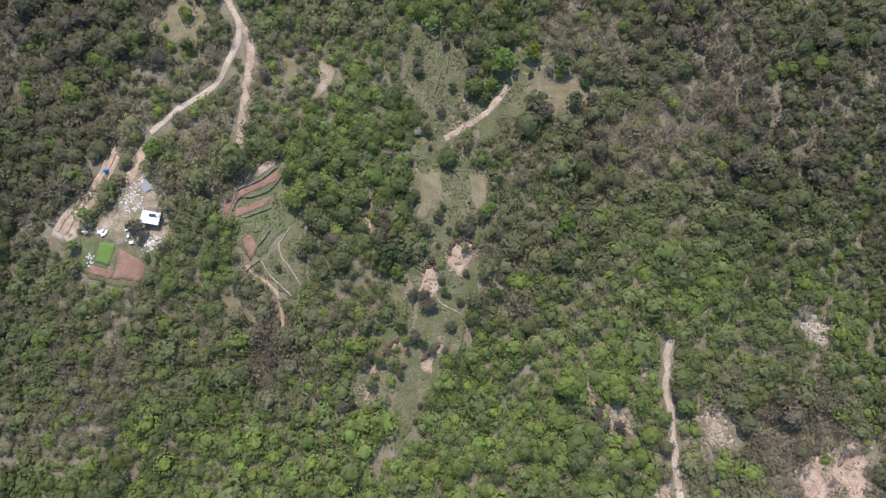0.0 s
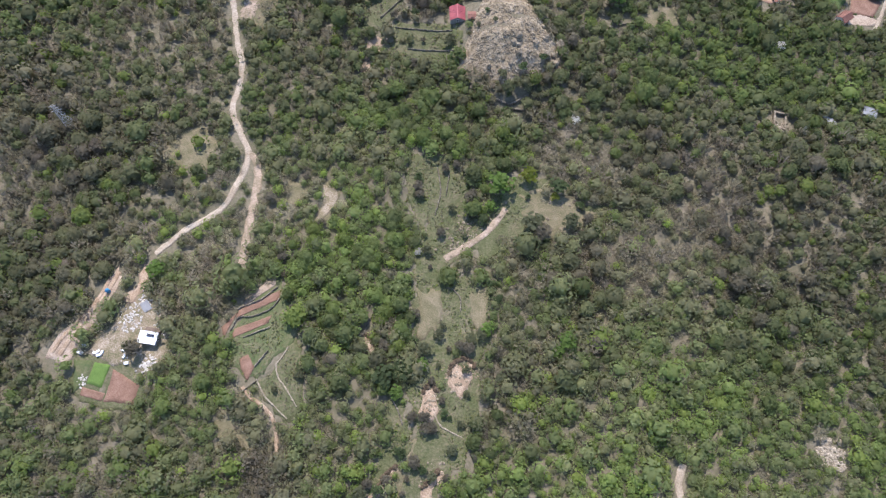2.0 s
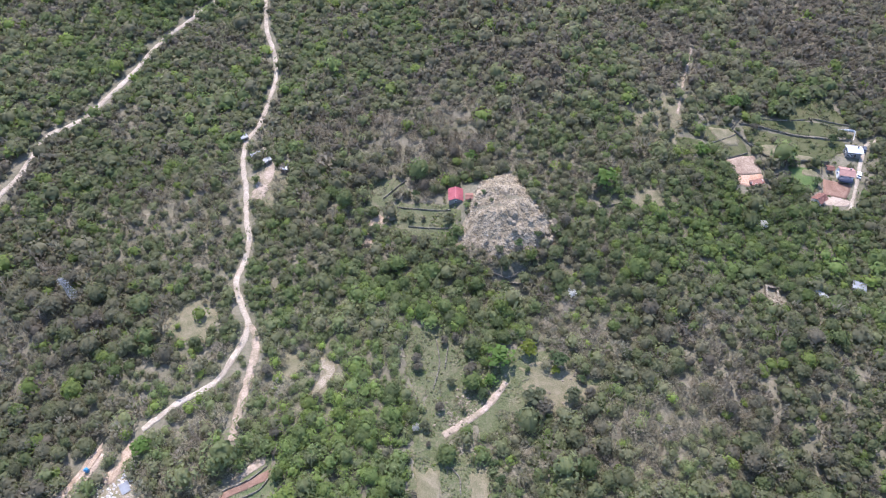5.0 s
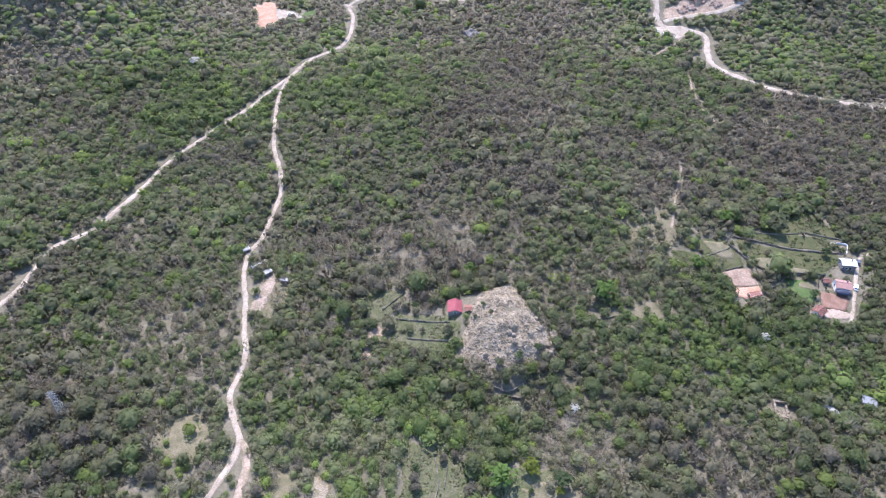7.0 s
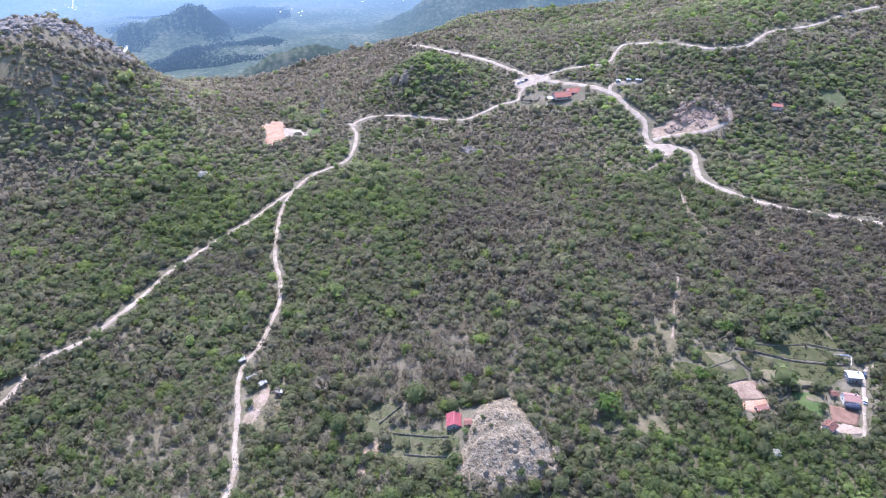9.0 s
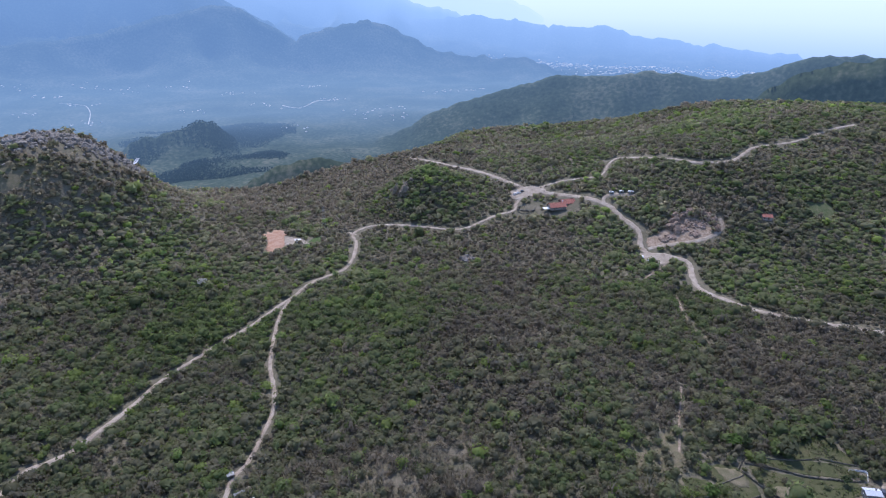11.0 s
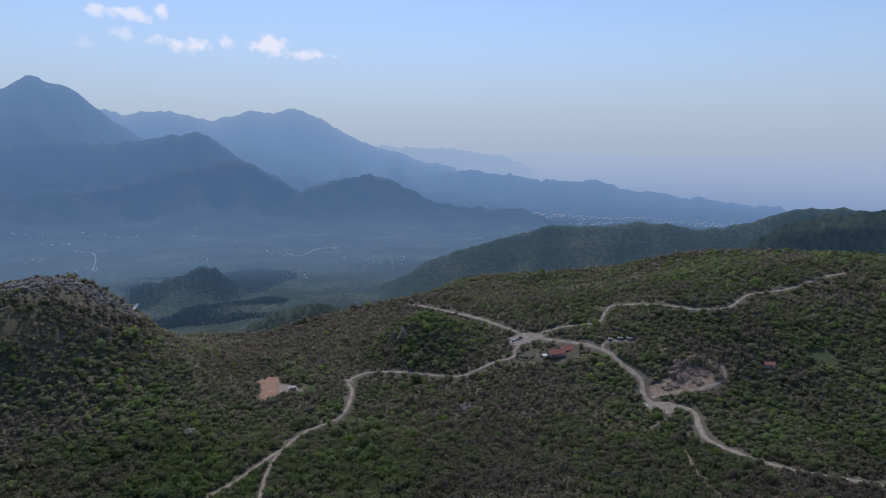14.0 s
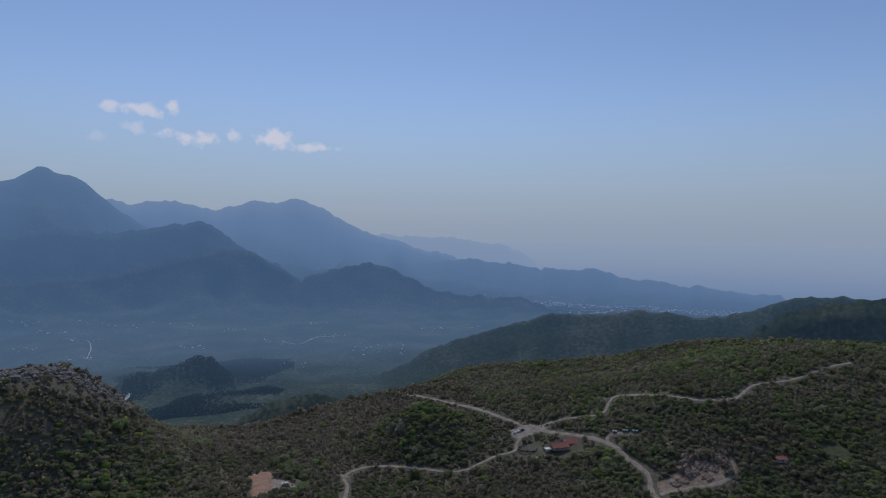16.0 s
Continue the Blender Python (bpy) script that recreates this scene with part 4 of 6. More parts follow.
def boulder(x, y, size, seed, flat=0.8, label="weathered pale grey limestone boulder", group="boulders", mat=None):
    bm = rock_bm(seed, size, flat, 2)
    me = bpy.data.meshes.new("boulder")
    bm.to_mesh(me)
    bm.free()
    me.materials.append(mat or STONE)
    ob = new("boulder", me)
    ob.matrix_world = pose(x, y, top(x, y) + size * 0.25, 0, 0, seed * 37)
    return tagged(ob, label, "boulder", group)


def stone_wall(pts, h=0.85, w=0.45, label="low dry-stone terrace wall of grey limestone", mat=None, name="dry_stone_wall"):
    """A run of rough stones in courses along a line."""
    line = dense(pts, 0.9)
    rr = np.random.RandomState(int(abs(pts[0][0] * 13 + pts[0][1] * 7)))
    V, F, base = [], [], 0
    way = np.gradient(line, axis=0)
    for (x, y), d in zip(line, way):
        a = math.atan2(d[1], d[0])
        c, sn = math.cos(a), math.sin(a)
        hh = h * rr.uniform(0.8, 1.15)
        for lev in range(2):
            v, f = ROCKS[rr.randint(8)]
            sx, sy, sz = 0.62 * rr.uniform(0.8, 1.2), w / 2 * rr.uniform(0.9, 1.3), hh / 3.0
            px, py, pz = v[:, 0] * sx, v[:, 1] * sy + rr.uniform(-0.08, 0.08), v[:, 2] * sz * 1.5
            V.append(np.stack([x + px * c - py * sn, y + px * sn + py * c, top(x, y) + hh * (0.22 + 0.45 * lev) + pz], -1))
            F.append(f + base)
            base += len(v)
    me = mesh_of(name, np.concatenate(V), np.concatenate(F).tolist(), mat or WALLSTONE, False)
    LINES.append((line, 1.3))
    return tagged(new(name, me), label, "stone wall", "dry-stone walls")


def car(x, y, turn, mat, label, lift=0.25):
    root = stand("car", x, y, turn, label, "car", "parked cars", lift)
    bm = box(4.2, 1.75, 0.62, (0, 0, 0.32), 0.12)
    part("body", bm, mat, root)
    bm = bmesh.new()
    low = [(-1.75, -0.8, 0.92), (1.15, -0.8, 0.92), (1.15, 0.8, 0.92), (-1.75, 0.8, 0.92)]
    high = [(-1.4, -0.66, 1.45), (0.45, -0.66, 1.45), (0.45, 0.66, 1.45), (-1.4, 0.66, 1.45)]
    a, b = [bm.verts.new(p) for p in low], [bm.verts.new(p) for p in high]
    for i in range(4):
        j = (i + 1) % 4
        bm.faces.new((a[i], a[j], b[j], b[i]))
    bm.faces.new(b)
    bm.faces.new(a[::-1])
    part("cabin", bm, PANE, root, "dark glass cabin")
    part("roof", box(1.9, 1.34, 0.06, (-0.47, 0, 1.44), 0.02), mat, root)
    for sx in (-1.3, 1.3):
        for sy in (-0.82, 0.82):
            bm = bmesh.new()
            bmesh.ops.create_cone(bm, cap_ends=True, segments=14, radius1=0.33, radius2=0.33, depth=0.2, matrix=Matrix.Translation((sx, sy, 0.33)) @ Matrix.Rotation(radians(90), 4, "X"))
            part("wheel", bm, RUBBER, root)
    return root


# ---- the smallholding below the track ----
cabin = house(-99.2, 48.8, -10, 5.8, 3.7, 2.7, 0, GREY_WALL, WHITE_SHEET, "small grey cabin with a flat white roof", ("-y",), 2, False, "cabin")
part("roof_tank", join_bm(box(1.7, 0.9, 0.35, (0.4, 0.8, 2.95)), box(0.5, 0.8, 0.8, (1.7, 0.8, 2.95), 0.1)), SLATE_TARP, cabin, "dark solar water heater")
part("annex", box(5.2, 1.8, 2.0, (0.2, 2.8, -0.3), 0.05), WOOD, cabin, "dark timber lean-to at the back")
for i, (x, y, s, tz) in enumerate([(-116.3, 43.7, 1.0, 20), (-117.9, 44.5, 0.9, -15), (-116.9, 45.0, 0.8, 40), (-115.4, 44.6, 0.85, 70), (-122.2, 47.4, 1.0, 30), (-123.2, 44.8, 1.2, -30), (-106.5, 40.9, 1.0, 10), (-107.7, 43.2, 0.8, 60), (-108.3, 45.2, 0.7, 10)]):
    chest = stand("white_chest", x, y, tz, "discarded white metal chest lying on grass", "chest", "white chests beside the garden", 0.08)
    part("body", box(1.5 * s, 0.9 * s, 0.75 * s, (0, 0, 0), 0.04), WHITE_SHEET, chest)
    part("lid", box(1.56 * s, 0.96 * s, 0.08, (0, 0, 0.75 * s), 0.02), WHITE_SHEET, chest)
tank = stand("water_tank", -117.2, 66.0, 0, "round blue plastic water tank beside the earth track", "water tank")
bm = bmesh.new()
bmesh.ops.create_cone(bm, cap_ends=True, segments=24, radius1=0.72, radius2=0.72, depth=1.6, matrix=Matrix.Translation((0, 0, 0.8)))
bmesh.ops.create_cone(bm, cap_ends=True, segments=24, radius1=0.72, radius2=0.3, depth=0.5, matrix=Matrix.Translation((0, 0, 1.85)))
part("body", bm, BLUE, tank)
bm = bmesh.new()
bmesh.ops.create_cone(bm, cap_ends=True, segments=16, radius1=0.3, radius2=0.3, depth=0.15, matrix=Matrix.Translation((0, 0, 2.15)))
part("lid", bm, BLUE, tank)
sheets = stand("sheet_stack", -103.1, 60.3, 35, "sloping stack of grey metal sheets on rubble", "metal sheets", "", 0.3)
for i in range(4):
    part("sheet", box(2.6, 3.4, 0.05, (0.15 * i, -0.1 * i, 0.12 * i), 0, Matrix.Rotation(radians(6 + i), 4, "X")), GALV, sheets)
rr_ = np.random.RandomState(77)
for cx, cy, n, spread, big in ((-107.5, 56, 130, 3.6, 0.5), (-104.0, 62, 60, 2.5, 0.5), (-99.0, 40.2, 90, 2.4, 0.6), (-97.0, 52, 60, 1.8, 0.5), (-120.8, 35.5, 45, 1.8, 0.4), (-107, 45, 50, 1.9, 0.4)):
    rubble("rubble", cx + rr_.normal(0, spread * 0.6, n), cy + rr_.normal(0, spread * 0.6, n), big * rr_.uniform(0.25, 1, n), CHALK, "heap of broken pale building stone", "rubble", 0.25, int(n))

# ---- terraces ----
for pts in ([(-70.6, 59.2), (-63.3, 62.7), (-58.5, 66.9)], [(-72.2, 52.0), (-70.2, 56.0), (-65.7, 56.6), (-59.7, 59.3), (-56.8, 63.3)], [(-67.5, 49.3), (-59.5, 52.6)],
            [(-66.0, 31.3), (-62.6, 34.2)], [(-62.6, 39.7), (-59.3, 44.2)], [(-17.5, 28.5), (-15.7, 25.7), (-14.0, 21.3)], [(-20.9, 37.0), (-19.9, 42.2)], [(-23.7, 45.5), (-25.4, 43.2), (-26.7, 38.2)],
            [(2.7, 67.3), (5.2, 64.3), (5.5, 59.5)], [(-26.4, 187.9), (-17.8, 197.7)], [(-14.7, 172.2), (3.6, 169.5)], [(-26.4, 131.3), (-20.4, 132.2)], [(-2.6, 115.7), (-1.5, 106.1), (-3.6, 96.8)],
            [(1.8, 113.3), (0.6, 104.9)], [(15.7, 108.7), (22.2, 113.2)], [(68.0, 178.4), (77.6, 180.3)], [(-20, 183), (3, 179.5)], [(-27.8, 50.6), (-26.2, 54.8), (-24.1, 59.5)]):
    stone_wall(pts)
for pts in ([(-52.6, 45.4), (-54.1, 42.4), (-55.7, 39.9), (-54.6, 35.4), (-52.2, 32.6), (-48.3, 26.6)], [(-61.9, 34.9), (-58.8, 29.9), (-54.7, 26.0), (-51.1, 22.7)], [(-3.6, 24.1), (-1.7, 20.5), (1.4, 18.6), (4.9, 17.0)]):
    stone_wall(pts, 0.55, 0.5, "low dry-stone terrace wall of pale limestone", PALEWALL)


def scarp(pts, seed):
    """The broken upper lip of a slip: dark undercut sods over raw earth."""
    line, rr = dense(pts, 0.55), np.random.RandomState(seed)
    x, y = line[:, 0] + rr.normal(0, 0.25, len(line)), line[:, 1] + rr.normal(0, 0.25, len(line))
    rubble("sods", x, y + 0.5, rr.uniform(0.5, 1.0, len(line)), SODS, "dark crumbling sods along a slip's edge", "sods", 0.1, seed, 1.2)
    n = 4 * len(line)
    i = rr.randint(0, len(line), n)
    rubble("clods", line[i, 0] + rr.normal(0, 0.9, n), line[i, 1] - np.abs(rr.normal(0, 1.6, n)), rr.uniform(0.1, 0.35, n), SCAR, "crumbled pale clods under a slip's edge", "clods", 0.2, seed + 1)


scarp([(1.2, 37.1), (3.1, 40.6), (6.2, 42.2), (9.1, 40.7), (10.4, 39.0)], 21)
scarp([(-7.5, 30.5), (-5.0, 33.5), (-2.6, 30.8)], 23)
scarp([(-18.3, 57), (-16.6, 62.3), (-15.2, 60.8)], 25)
scarp([(-26.9, 49.7), (-25.0, 49.3)], 27)
scarp([(-7.3, 1.2), (-4.6, 3.8), (-1.9, 6.4)], 29)
scarp([(-21.3, 1.2), (-18.1, 6.0), (-15.7, 7.5)], 31)

# ---- red-roofed house beside the rock mound ----
house(5.6, 186.0, 90, 6.4, 5.8, 2.4, 1.4, GREY_WALL, RED_SHEET, "small grey house with a bright red metal roof", (), 0, False)
house(11.4, 182.6, 0, 2.8, 3.0, 1.9, 0.5, GREY_WALL, TILE, "low outbuilding with a worn clay tile roof", ("-y",), 0, False, "outbuilding")
CLEAR.append(np.array([(0, 180), (16, 180), (16, 194), (0, 194)], float))
for cx_, cy_, r_ in ((20.6, 106.6, 6.0), (31.6, 111.0, 4.6), (42.2, 106, 4.0)):
    CLEAR.append(np.array([(cx_ + r_ * math.cos(k), cy_ + r_ * math.sin(k)) for k in np.arange(0, 6.2, 0.6)]))
MOUND = [(29.9, 197), (33.8, 188.0), (37.8, 178.5), (43.1, 170.6), (46.8, 162.4), (42.4, 157.4), (34.5, 154.2), (24.1, 151.5), (15.1, 155.8), (7.0, 160.8), (8.7, 168.8), (11.2, 177.1), (14.6, 186.4), (17.3, 193.2), (23.4, 193.6)]
patch("rock_mound", MOUND, SCREE, "bare broken slope of pale grey limestone", 0.3, 0.08)
n = 8000
mx, my = rr_.uniform(6, 48, n), rr_.uniform(148, 197, n)
ok_ = np.zeros(n, bool)
for i, (ax, ay) in enumerate(MOUND):
    bx, by = MOUND[(i + 1) % len(MOUND)]
    ok_ ^= ((ay > my) != (by > my)) & (mx < (bx - ax) * (my - ay) / (by - ay) + ax)
lean_ = smooth(8, -8, (my - 163) - 0.9 * (mx - 27))
luck_ = rr_.uniform(0, 1, n)
for which, mat_, lo_, hi_ in ((luck_ < 0.02 + 0.12 * lean_, PALEWALL, 0.2, 0.6), ((luck_ >= 0.02 + 0.12 * lean_) & (luck_ < 0.5), STONE, 0.18, 0.6), (luck_ >= 0.5, SCREE, 0.15, 0.5)):
    w_ = ok_ & which
    rubble("rocks", mx[w_], my[w_], rr_.uniform(lo_, hi_, int(w_.sum())), mat_, "loose angular limestone scree on the mound", "rocks", 0.05, int(w_.sum()), 1.2)
for i in range(24):
    t_ = i / 24
    boulder(19 + 24 * t_ + rr_.normal(0, 2.2), 154 + 22 * t_ + rr_.normal(0, 3), rr_.uniform(0.6, 1.5), 40 + i, 1.0, "craggy pale limestone outcrop below the mound", "mound boulders")
for i in range(10):
    boulder(43 + rr_.normal(0, 2), 163 + rr_.normal(0, 2.5), rr_.uniform(1.2, 2.2), 90 + i, 1.1, "dark seamed limestone crag with white edges", "mound boulders")
for pts in ([(21, 146), (26, 144), (33, 147)], [(27, 142), (33, 141)]):
    stone_wall(pts, 1.4, 0.8, "tumbled dry-stone ruin under the mound")

# ---- farmstead ----
house(197.2, 218.4, -8, 6.6, 4.4, 3.6, 0.7, GREY_WALL, WHITE_SHEET, "two-storey grey farmhouse with a white metal roof", ("-y",), 3)
house(187.6, 203.6, -14, 6.4, 5.2, 3.0, 1.2, PLASTER, PINK_TILE, "white farmhouse with a clay tile roof", ("-y",), 2)
house(168.4, 186.2, 35, 5.0, 4.2, 2.3, 1.2, PLASTER, TILE, "small white barn with a clay tile roof", ("-y",), 1, False, "barn")
house(181.9, 207.2, -10, 2.8, 2.6, 2.0, 0.7, GREY_WALL, TILE, "little clay-tiled hut by the farmhouse", ("-y",), 0, False, "hut")
house(142.6, 195.4, 14, 5.6, 2.4, 1.5, 0, WOOD, TILE, "long low shed with a rust-brown flat roof", ("-y",), 1, False, "shed")
awning = stand("awning", 186.0, 199.2, -14, "dark blue rounded tarpaulin shelter before the farmhouse", "awning", "", 0.1)
bm = bmesh.new()
bmesh.ops.create_uvsphere(bm, u_segments=24, v_segments=10, radius=1, matrix=Matrix.Translation((0, 0, 1.6)) @ Matrix.Diagonal((3.3, 1.8, 1.2, 1)))
bmesh.ops.delete(bm, geom=[v for v in bm.verts if v.co.z < 1.58], context="VERTS")
part("canopy", bm, SLATE_TARP, awning)
for sx in (-2.8, 2.8):
    for sy in (-0.8, 0.8):
        part("post", box(0.1, 0.1, 1.7, (sx, sy, -0.1)), GALV, awning)
for pts, h_ in (([(142.2, 232.5), (148.8, 240.7)], 1.2), ([(147.1, 236.5), (161, 234.5), (173.5, 230.5), (188.4, 228.3), (198.7, 228.1)], 1.3), ([(128.9, 221.2), (142.5, 228.2)], 0.9), ([(158.9, 241.4), (172.8, 241.5), (182.5, 241.9)], 1.0), ([(143.1, 230.4), (150.1, 219.7), (155.9, 212.9)], 1.7),
                ([(162.9, 212.2), (172.8, 211.6), (182.8, 210.9)], 2.6), ([(151.5, 215.0), (150.6, 208.8), (150.7, 203.2), (154.6, 202.2), (159.3, 205.5), (163.3, 211.2)], 1.3), ([(159.9, 202.7), (168.0, 190.8)], 1.1),
                ([(132.3, 211.0), (144.7, 215.9)], 1.2), ([(184.9, 242.3), (204.4, 237.9)], 1.1), ([(179.7, 210.2), (173.1, 192.5)], 1.2)):
    stone_wall(pts, h_ * 0.8, 0.38, "dry-stone field wall of grey limestone")
stone_wall([(197.6, 235.3), (204.8, 234.2), (202.9, 229.1)], 0.9, 0.35, "whitewashed stone garden wall", PLASTER)
car(195.0, 204.0, 62, WHITE_CAR, "white hatchback parked in the farm lane")
car(204.8, 221.4, 60, SILVER_CAR, "dark car parked near the lane's top")

for ring in ([(164, 181), (184, 179), (206, 214), (203, 230), (190, 226), (180, 214), (166, 198)], [(133, 189), (148, 189), (149, 200), (134, 200)]):
    SPARSE.append((np.array(ring, float), 0.03))

# ---- ruins and huts in the scrub ----
ruin = stand("ruin", 129.9, 134.6, -15, "roofless limestone ruin with broken pale walls", "ruin")
for w_, d_, h_, at in ((5.0, 0.6, 2.0, (0, 3.2, -0.4)), (5.0, 0.6, 1.4, (0, -3.2, -0.4)), (0.6, 5.8, 2.3, (-2.2, 0, -0.4)), (0.6, 5.8, 1.7, (2.2, 0, -0.4))):
    bm = box(w_, d_, h_, at)
    bmesh.ops.subdivide_edges(bm, edges=bm.edges, cuts=4, use_grid_fill=True)
    for v in bm.verts:
        v.co += Vector(noise.noise_vector(v.co * 1.7)) * 0.22
    part("wall", bm, STONE, ruin)
CLEAR.append(np.array([(125, 130), (135, 130), (135, 139), (125, 139)], float))
rubble("rubble", 128 + rr_.normal(0, 4, 90), 131 + rr_.normal(0, 2.2, 90), rr_.uniform(0.3, 0.9, 90), STONE, "fallen pale stones round a ruin", "rubble", 0.25, 91)
house(149.3, 134.9, -62, 5.6, 2.2, 2.0, 0, WOOD, PALE_SHEET, "long shed under a white sheet roof", (), 1, False, "shed")
house(167.0, 139.0, -25, 4.6, 3.6, 2.4, 0, GREY_WALL, GALV, "dark hut with a grey tin roof in scrub", ("-y",), 1, False, "hut")
house(-88.6, 214.6, 32, 4.2, 3.0, 2.1, 0.6, GREY_WALL, PALE_SHEET, "small stone hut with a pale patched roof", ("-y",), 1, False, "hut")
house(-82.6, 211.0, 40, 3.2, 2.2, 1.8, 0, GREY_WALL, PALE_SHEET, "low lean-to with a pale sheet roof", ("-y",), 0, False, "lean_to")
house(-96.8, 227.4, 30, 3.0, 2.2, 1.9, 0, GREY_WALL, PALE_SHEET, "tiny roadside shed with a pale roof", ("-y",), 0, False, "shed")
house(-73.7, 206.0, -5, 3.2, 2.8, 2.2, 0, WOOD, GALV, "dark wooden shed with a grey tin roof", ("-y",), 0, False, "shed")
for i, (x, y, s) in enumerate([(-88.5, 216.0, 1.8), (-84.4, 210.8, 1.4), (-91.0, 217.5, 1.1), (-86, 219, 1.5), (-95.8, 228.2, 1.3), (126, 15, 1.2)]):
    boulder(x, y, s, 300 + i)
white_x, white_y = rr_.uniform(117.5, 126.8, 340), rr_.uniform(6.2, 16.6, 340)
keep_ = grain(white_x, white_y, 2.5, 12) + 0.45 - 0.11 * np.hypot(white_x - 122, white_y - 11) > 0.4
rubble("rocks", white_x[keep_], white_y[keep_], rr_.uniform(0.25, 0.7, int(keep_.sum())), PALEWALL, "patch of bare white limestone blocks in the wood", "rocks", 0.2, 71)
for cx, cy, n, sp, big in ((54, -15, 120, 2.6, 0.8), (86, -20, 190, 3.4, 0.7), (57, -19, 60, 2.0, 0.7), (64, -8, 40, 2.0, 0.5), (47, -9, 30, 1.4, 0.6), (69, -40, 50, 2.0, 0.5), (97, 23, 25, 1.2, 0.5), (-27, -9, 50, 2.4, 0.5), (-22, 0, 40, 1.8, 0.5), (-5, 27, 60, 2.0, 0.45), (5, 36, 60, 2.6, 0.45),
                           (-29, 168, 80, 3.2, 0.5), (-80, 192, 60, 3.0, 0.4), (4, 86, 60, 3.0, 0.45), (10, 91, 40, 2.0, 0.4), (126, -33, 140, 7.0, 0.5), (-3, 5, 50, 2.5, 0.4), (98, 235, 60, 5, 0.6), (12, 97, 40, 5, 0.5), (45, 97, 30, 5, 0.5)):
    rubble("rocks", cx + rr_.normal(0, sp, n), cy + rr_.normal(0, sp, n), big * rr_.uniform(0.3, 1.3, n), STONE, "scattered pale limestone rocks in scrub", "rocks", 0.25, int(n + cx + 500))
for ring in ([(81, -26), (80, -16), (87, -11), (93, -14), (96, -24), (90, -28)], [(50, -23), (48, -13), (60, -11.5), (62, -22)]):
    SPARSE.append((np.array(ring, float), 0.12))
rubble("rocks", 87.5 + rr_.normal(0, 2.6, 110), -19.5 + rr_.normal(0, 3.0, 110), rr_.uniform(0.2, 0.8, 110), PALEWALL, "tumbled pale limestone beside a footpath", "rocks", 0.2, 52)
rubble("rocks", 55.0 + rr_.normal(0, 2.2, 70), -17.5 + rr_.normal(0, 2.6, 70), rr_.uniform(0.2, 0.7, 70), PALEWALL, "tumbled pale limestone in a hollow", "rocks", 0.2, 53)
CLEAR.append(np.array([(117.6, 15.8), (121, 17), (126.8, 15.4), (127.2, 7.2), (117.2, 6.4)]))

SPARSE.append((np.array([(-345, 462), (-314, 457), (-295, 462), (-277, 479), (-261, 502), (-254, 533), (-262, 548), (-290, 545), (-322, 522), (-345, 508)], float), 0.10))
# ---- rocky hilltop, knoll and quarry ----
n = 900
hx = rr_.uniform(-345, -254, n)
hy = 476 + (hx + 324) * 0.86 + rr_.normal(0, 13, n)
rubble("rocks", hx, hy, rr_.uniform(0.5, 2.2, n), CRAG, "weathered limestone outcrops on the hilltop", "rocks", 0.3, 15, 1.1)
for i in range(80):
    t_ = i / 80
    boulder(-332 + 76 * t_ + rr_.normal(0, 4), 466 + 66 * t_ + rr_.normal(0, 7), rr_.uniform(1.2, 3.4), 400 + i, 0.9, "jagged grey limestone crag along the hill's edge", "hilltop crags", CRAG)
for i in range(9):
    boulder(-33 + rr_.normal(0, 5), 580 + rr_.normal(0, 4), rr_.uniform(2.6, 4.6), 500 + i, 1.3, "dark limestone crag on a wooded knoll", "knoll crags")
for i in range(40):
    a_ = radians(-20 + 220 * i / 40)
    boulder(217 + 17 * math.cos(a_) + rr_.normal(0, 1.5), 500 + 13 * math.sin(a_) + rr_.normal(0, 1.5), rr_.uniform(1.6, 3.4), 600 + i, 1.3, "freshly cut brown-pink quarry face", "quarry rocks", CUT)
for hx_, hy_, s_, m_ in ((214, 503, 5.0, CUT), (222, 500, 3.5, PINK), (205, 497, 3.2, PINK), (196, 491, 2.4, PINK), (189, 488, 2.0, CUT), (216, 492, 2.4, PINK)):
    n = 90
    rubble("rubble", hx_ + rr_.normal(0, s_ * 0.7, n), hy_ + rr_.normal(0, s_ * 0.5, n), rr_.uniform(0.4, 1.3, n), m_, "tipped heap of broken quarry stone", "rubble", 0.1, int(hx_), 1.3)
CLEAR.append(np.array([(16, 462), (30, 462), (31, 475), (17, 476)], float))
for i in range(9):
    boulder(23 + rr_.normal(0, 3), 470 + rr_.normal(0, 3), rr_.uniform(1.4, 2.6), 760 + i, 1.0, "pale limestone crag among trees", "woodland crags", CRAG)
rubble("rocks", 22.3 + rr_.normal(0, 4, 40), 469 + rr_.normal(0, 4, 40), rr_.uniform(0.5, 1.6, 40), STONE, "pale limestone outcrop in woodland", "rocks", 0.2, 33)
rubble("rocks", 100 + rr_.normal(0, 22, 160), 626 + rr_.normal(0, 12, 160), rr_.uniform(0.4, 1.2, 160), STONE, "scattered pale limestone on a hillside", "rocks", 0.2, 34)

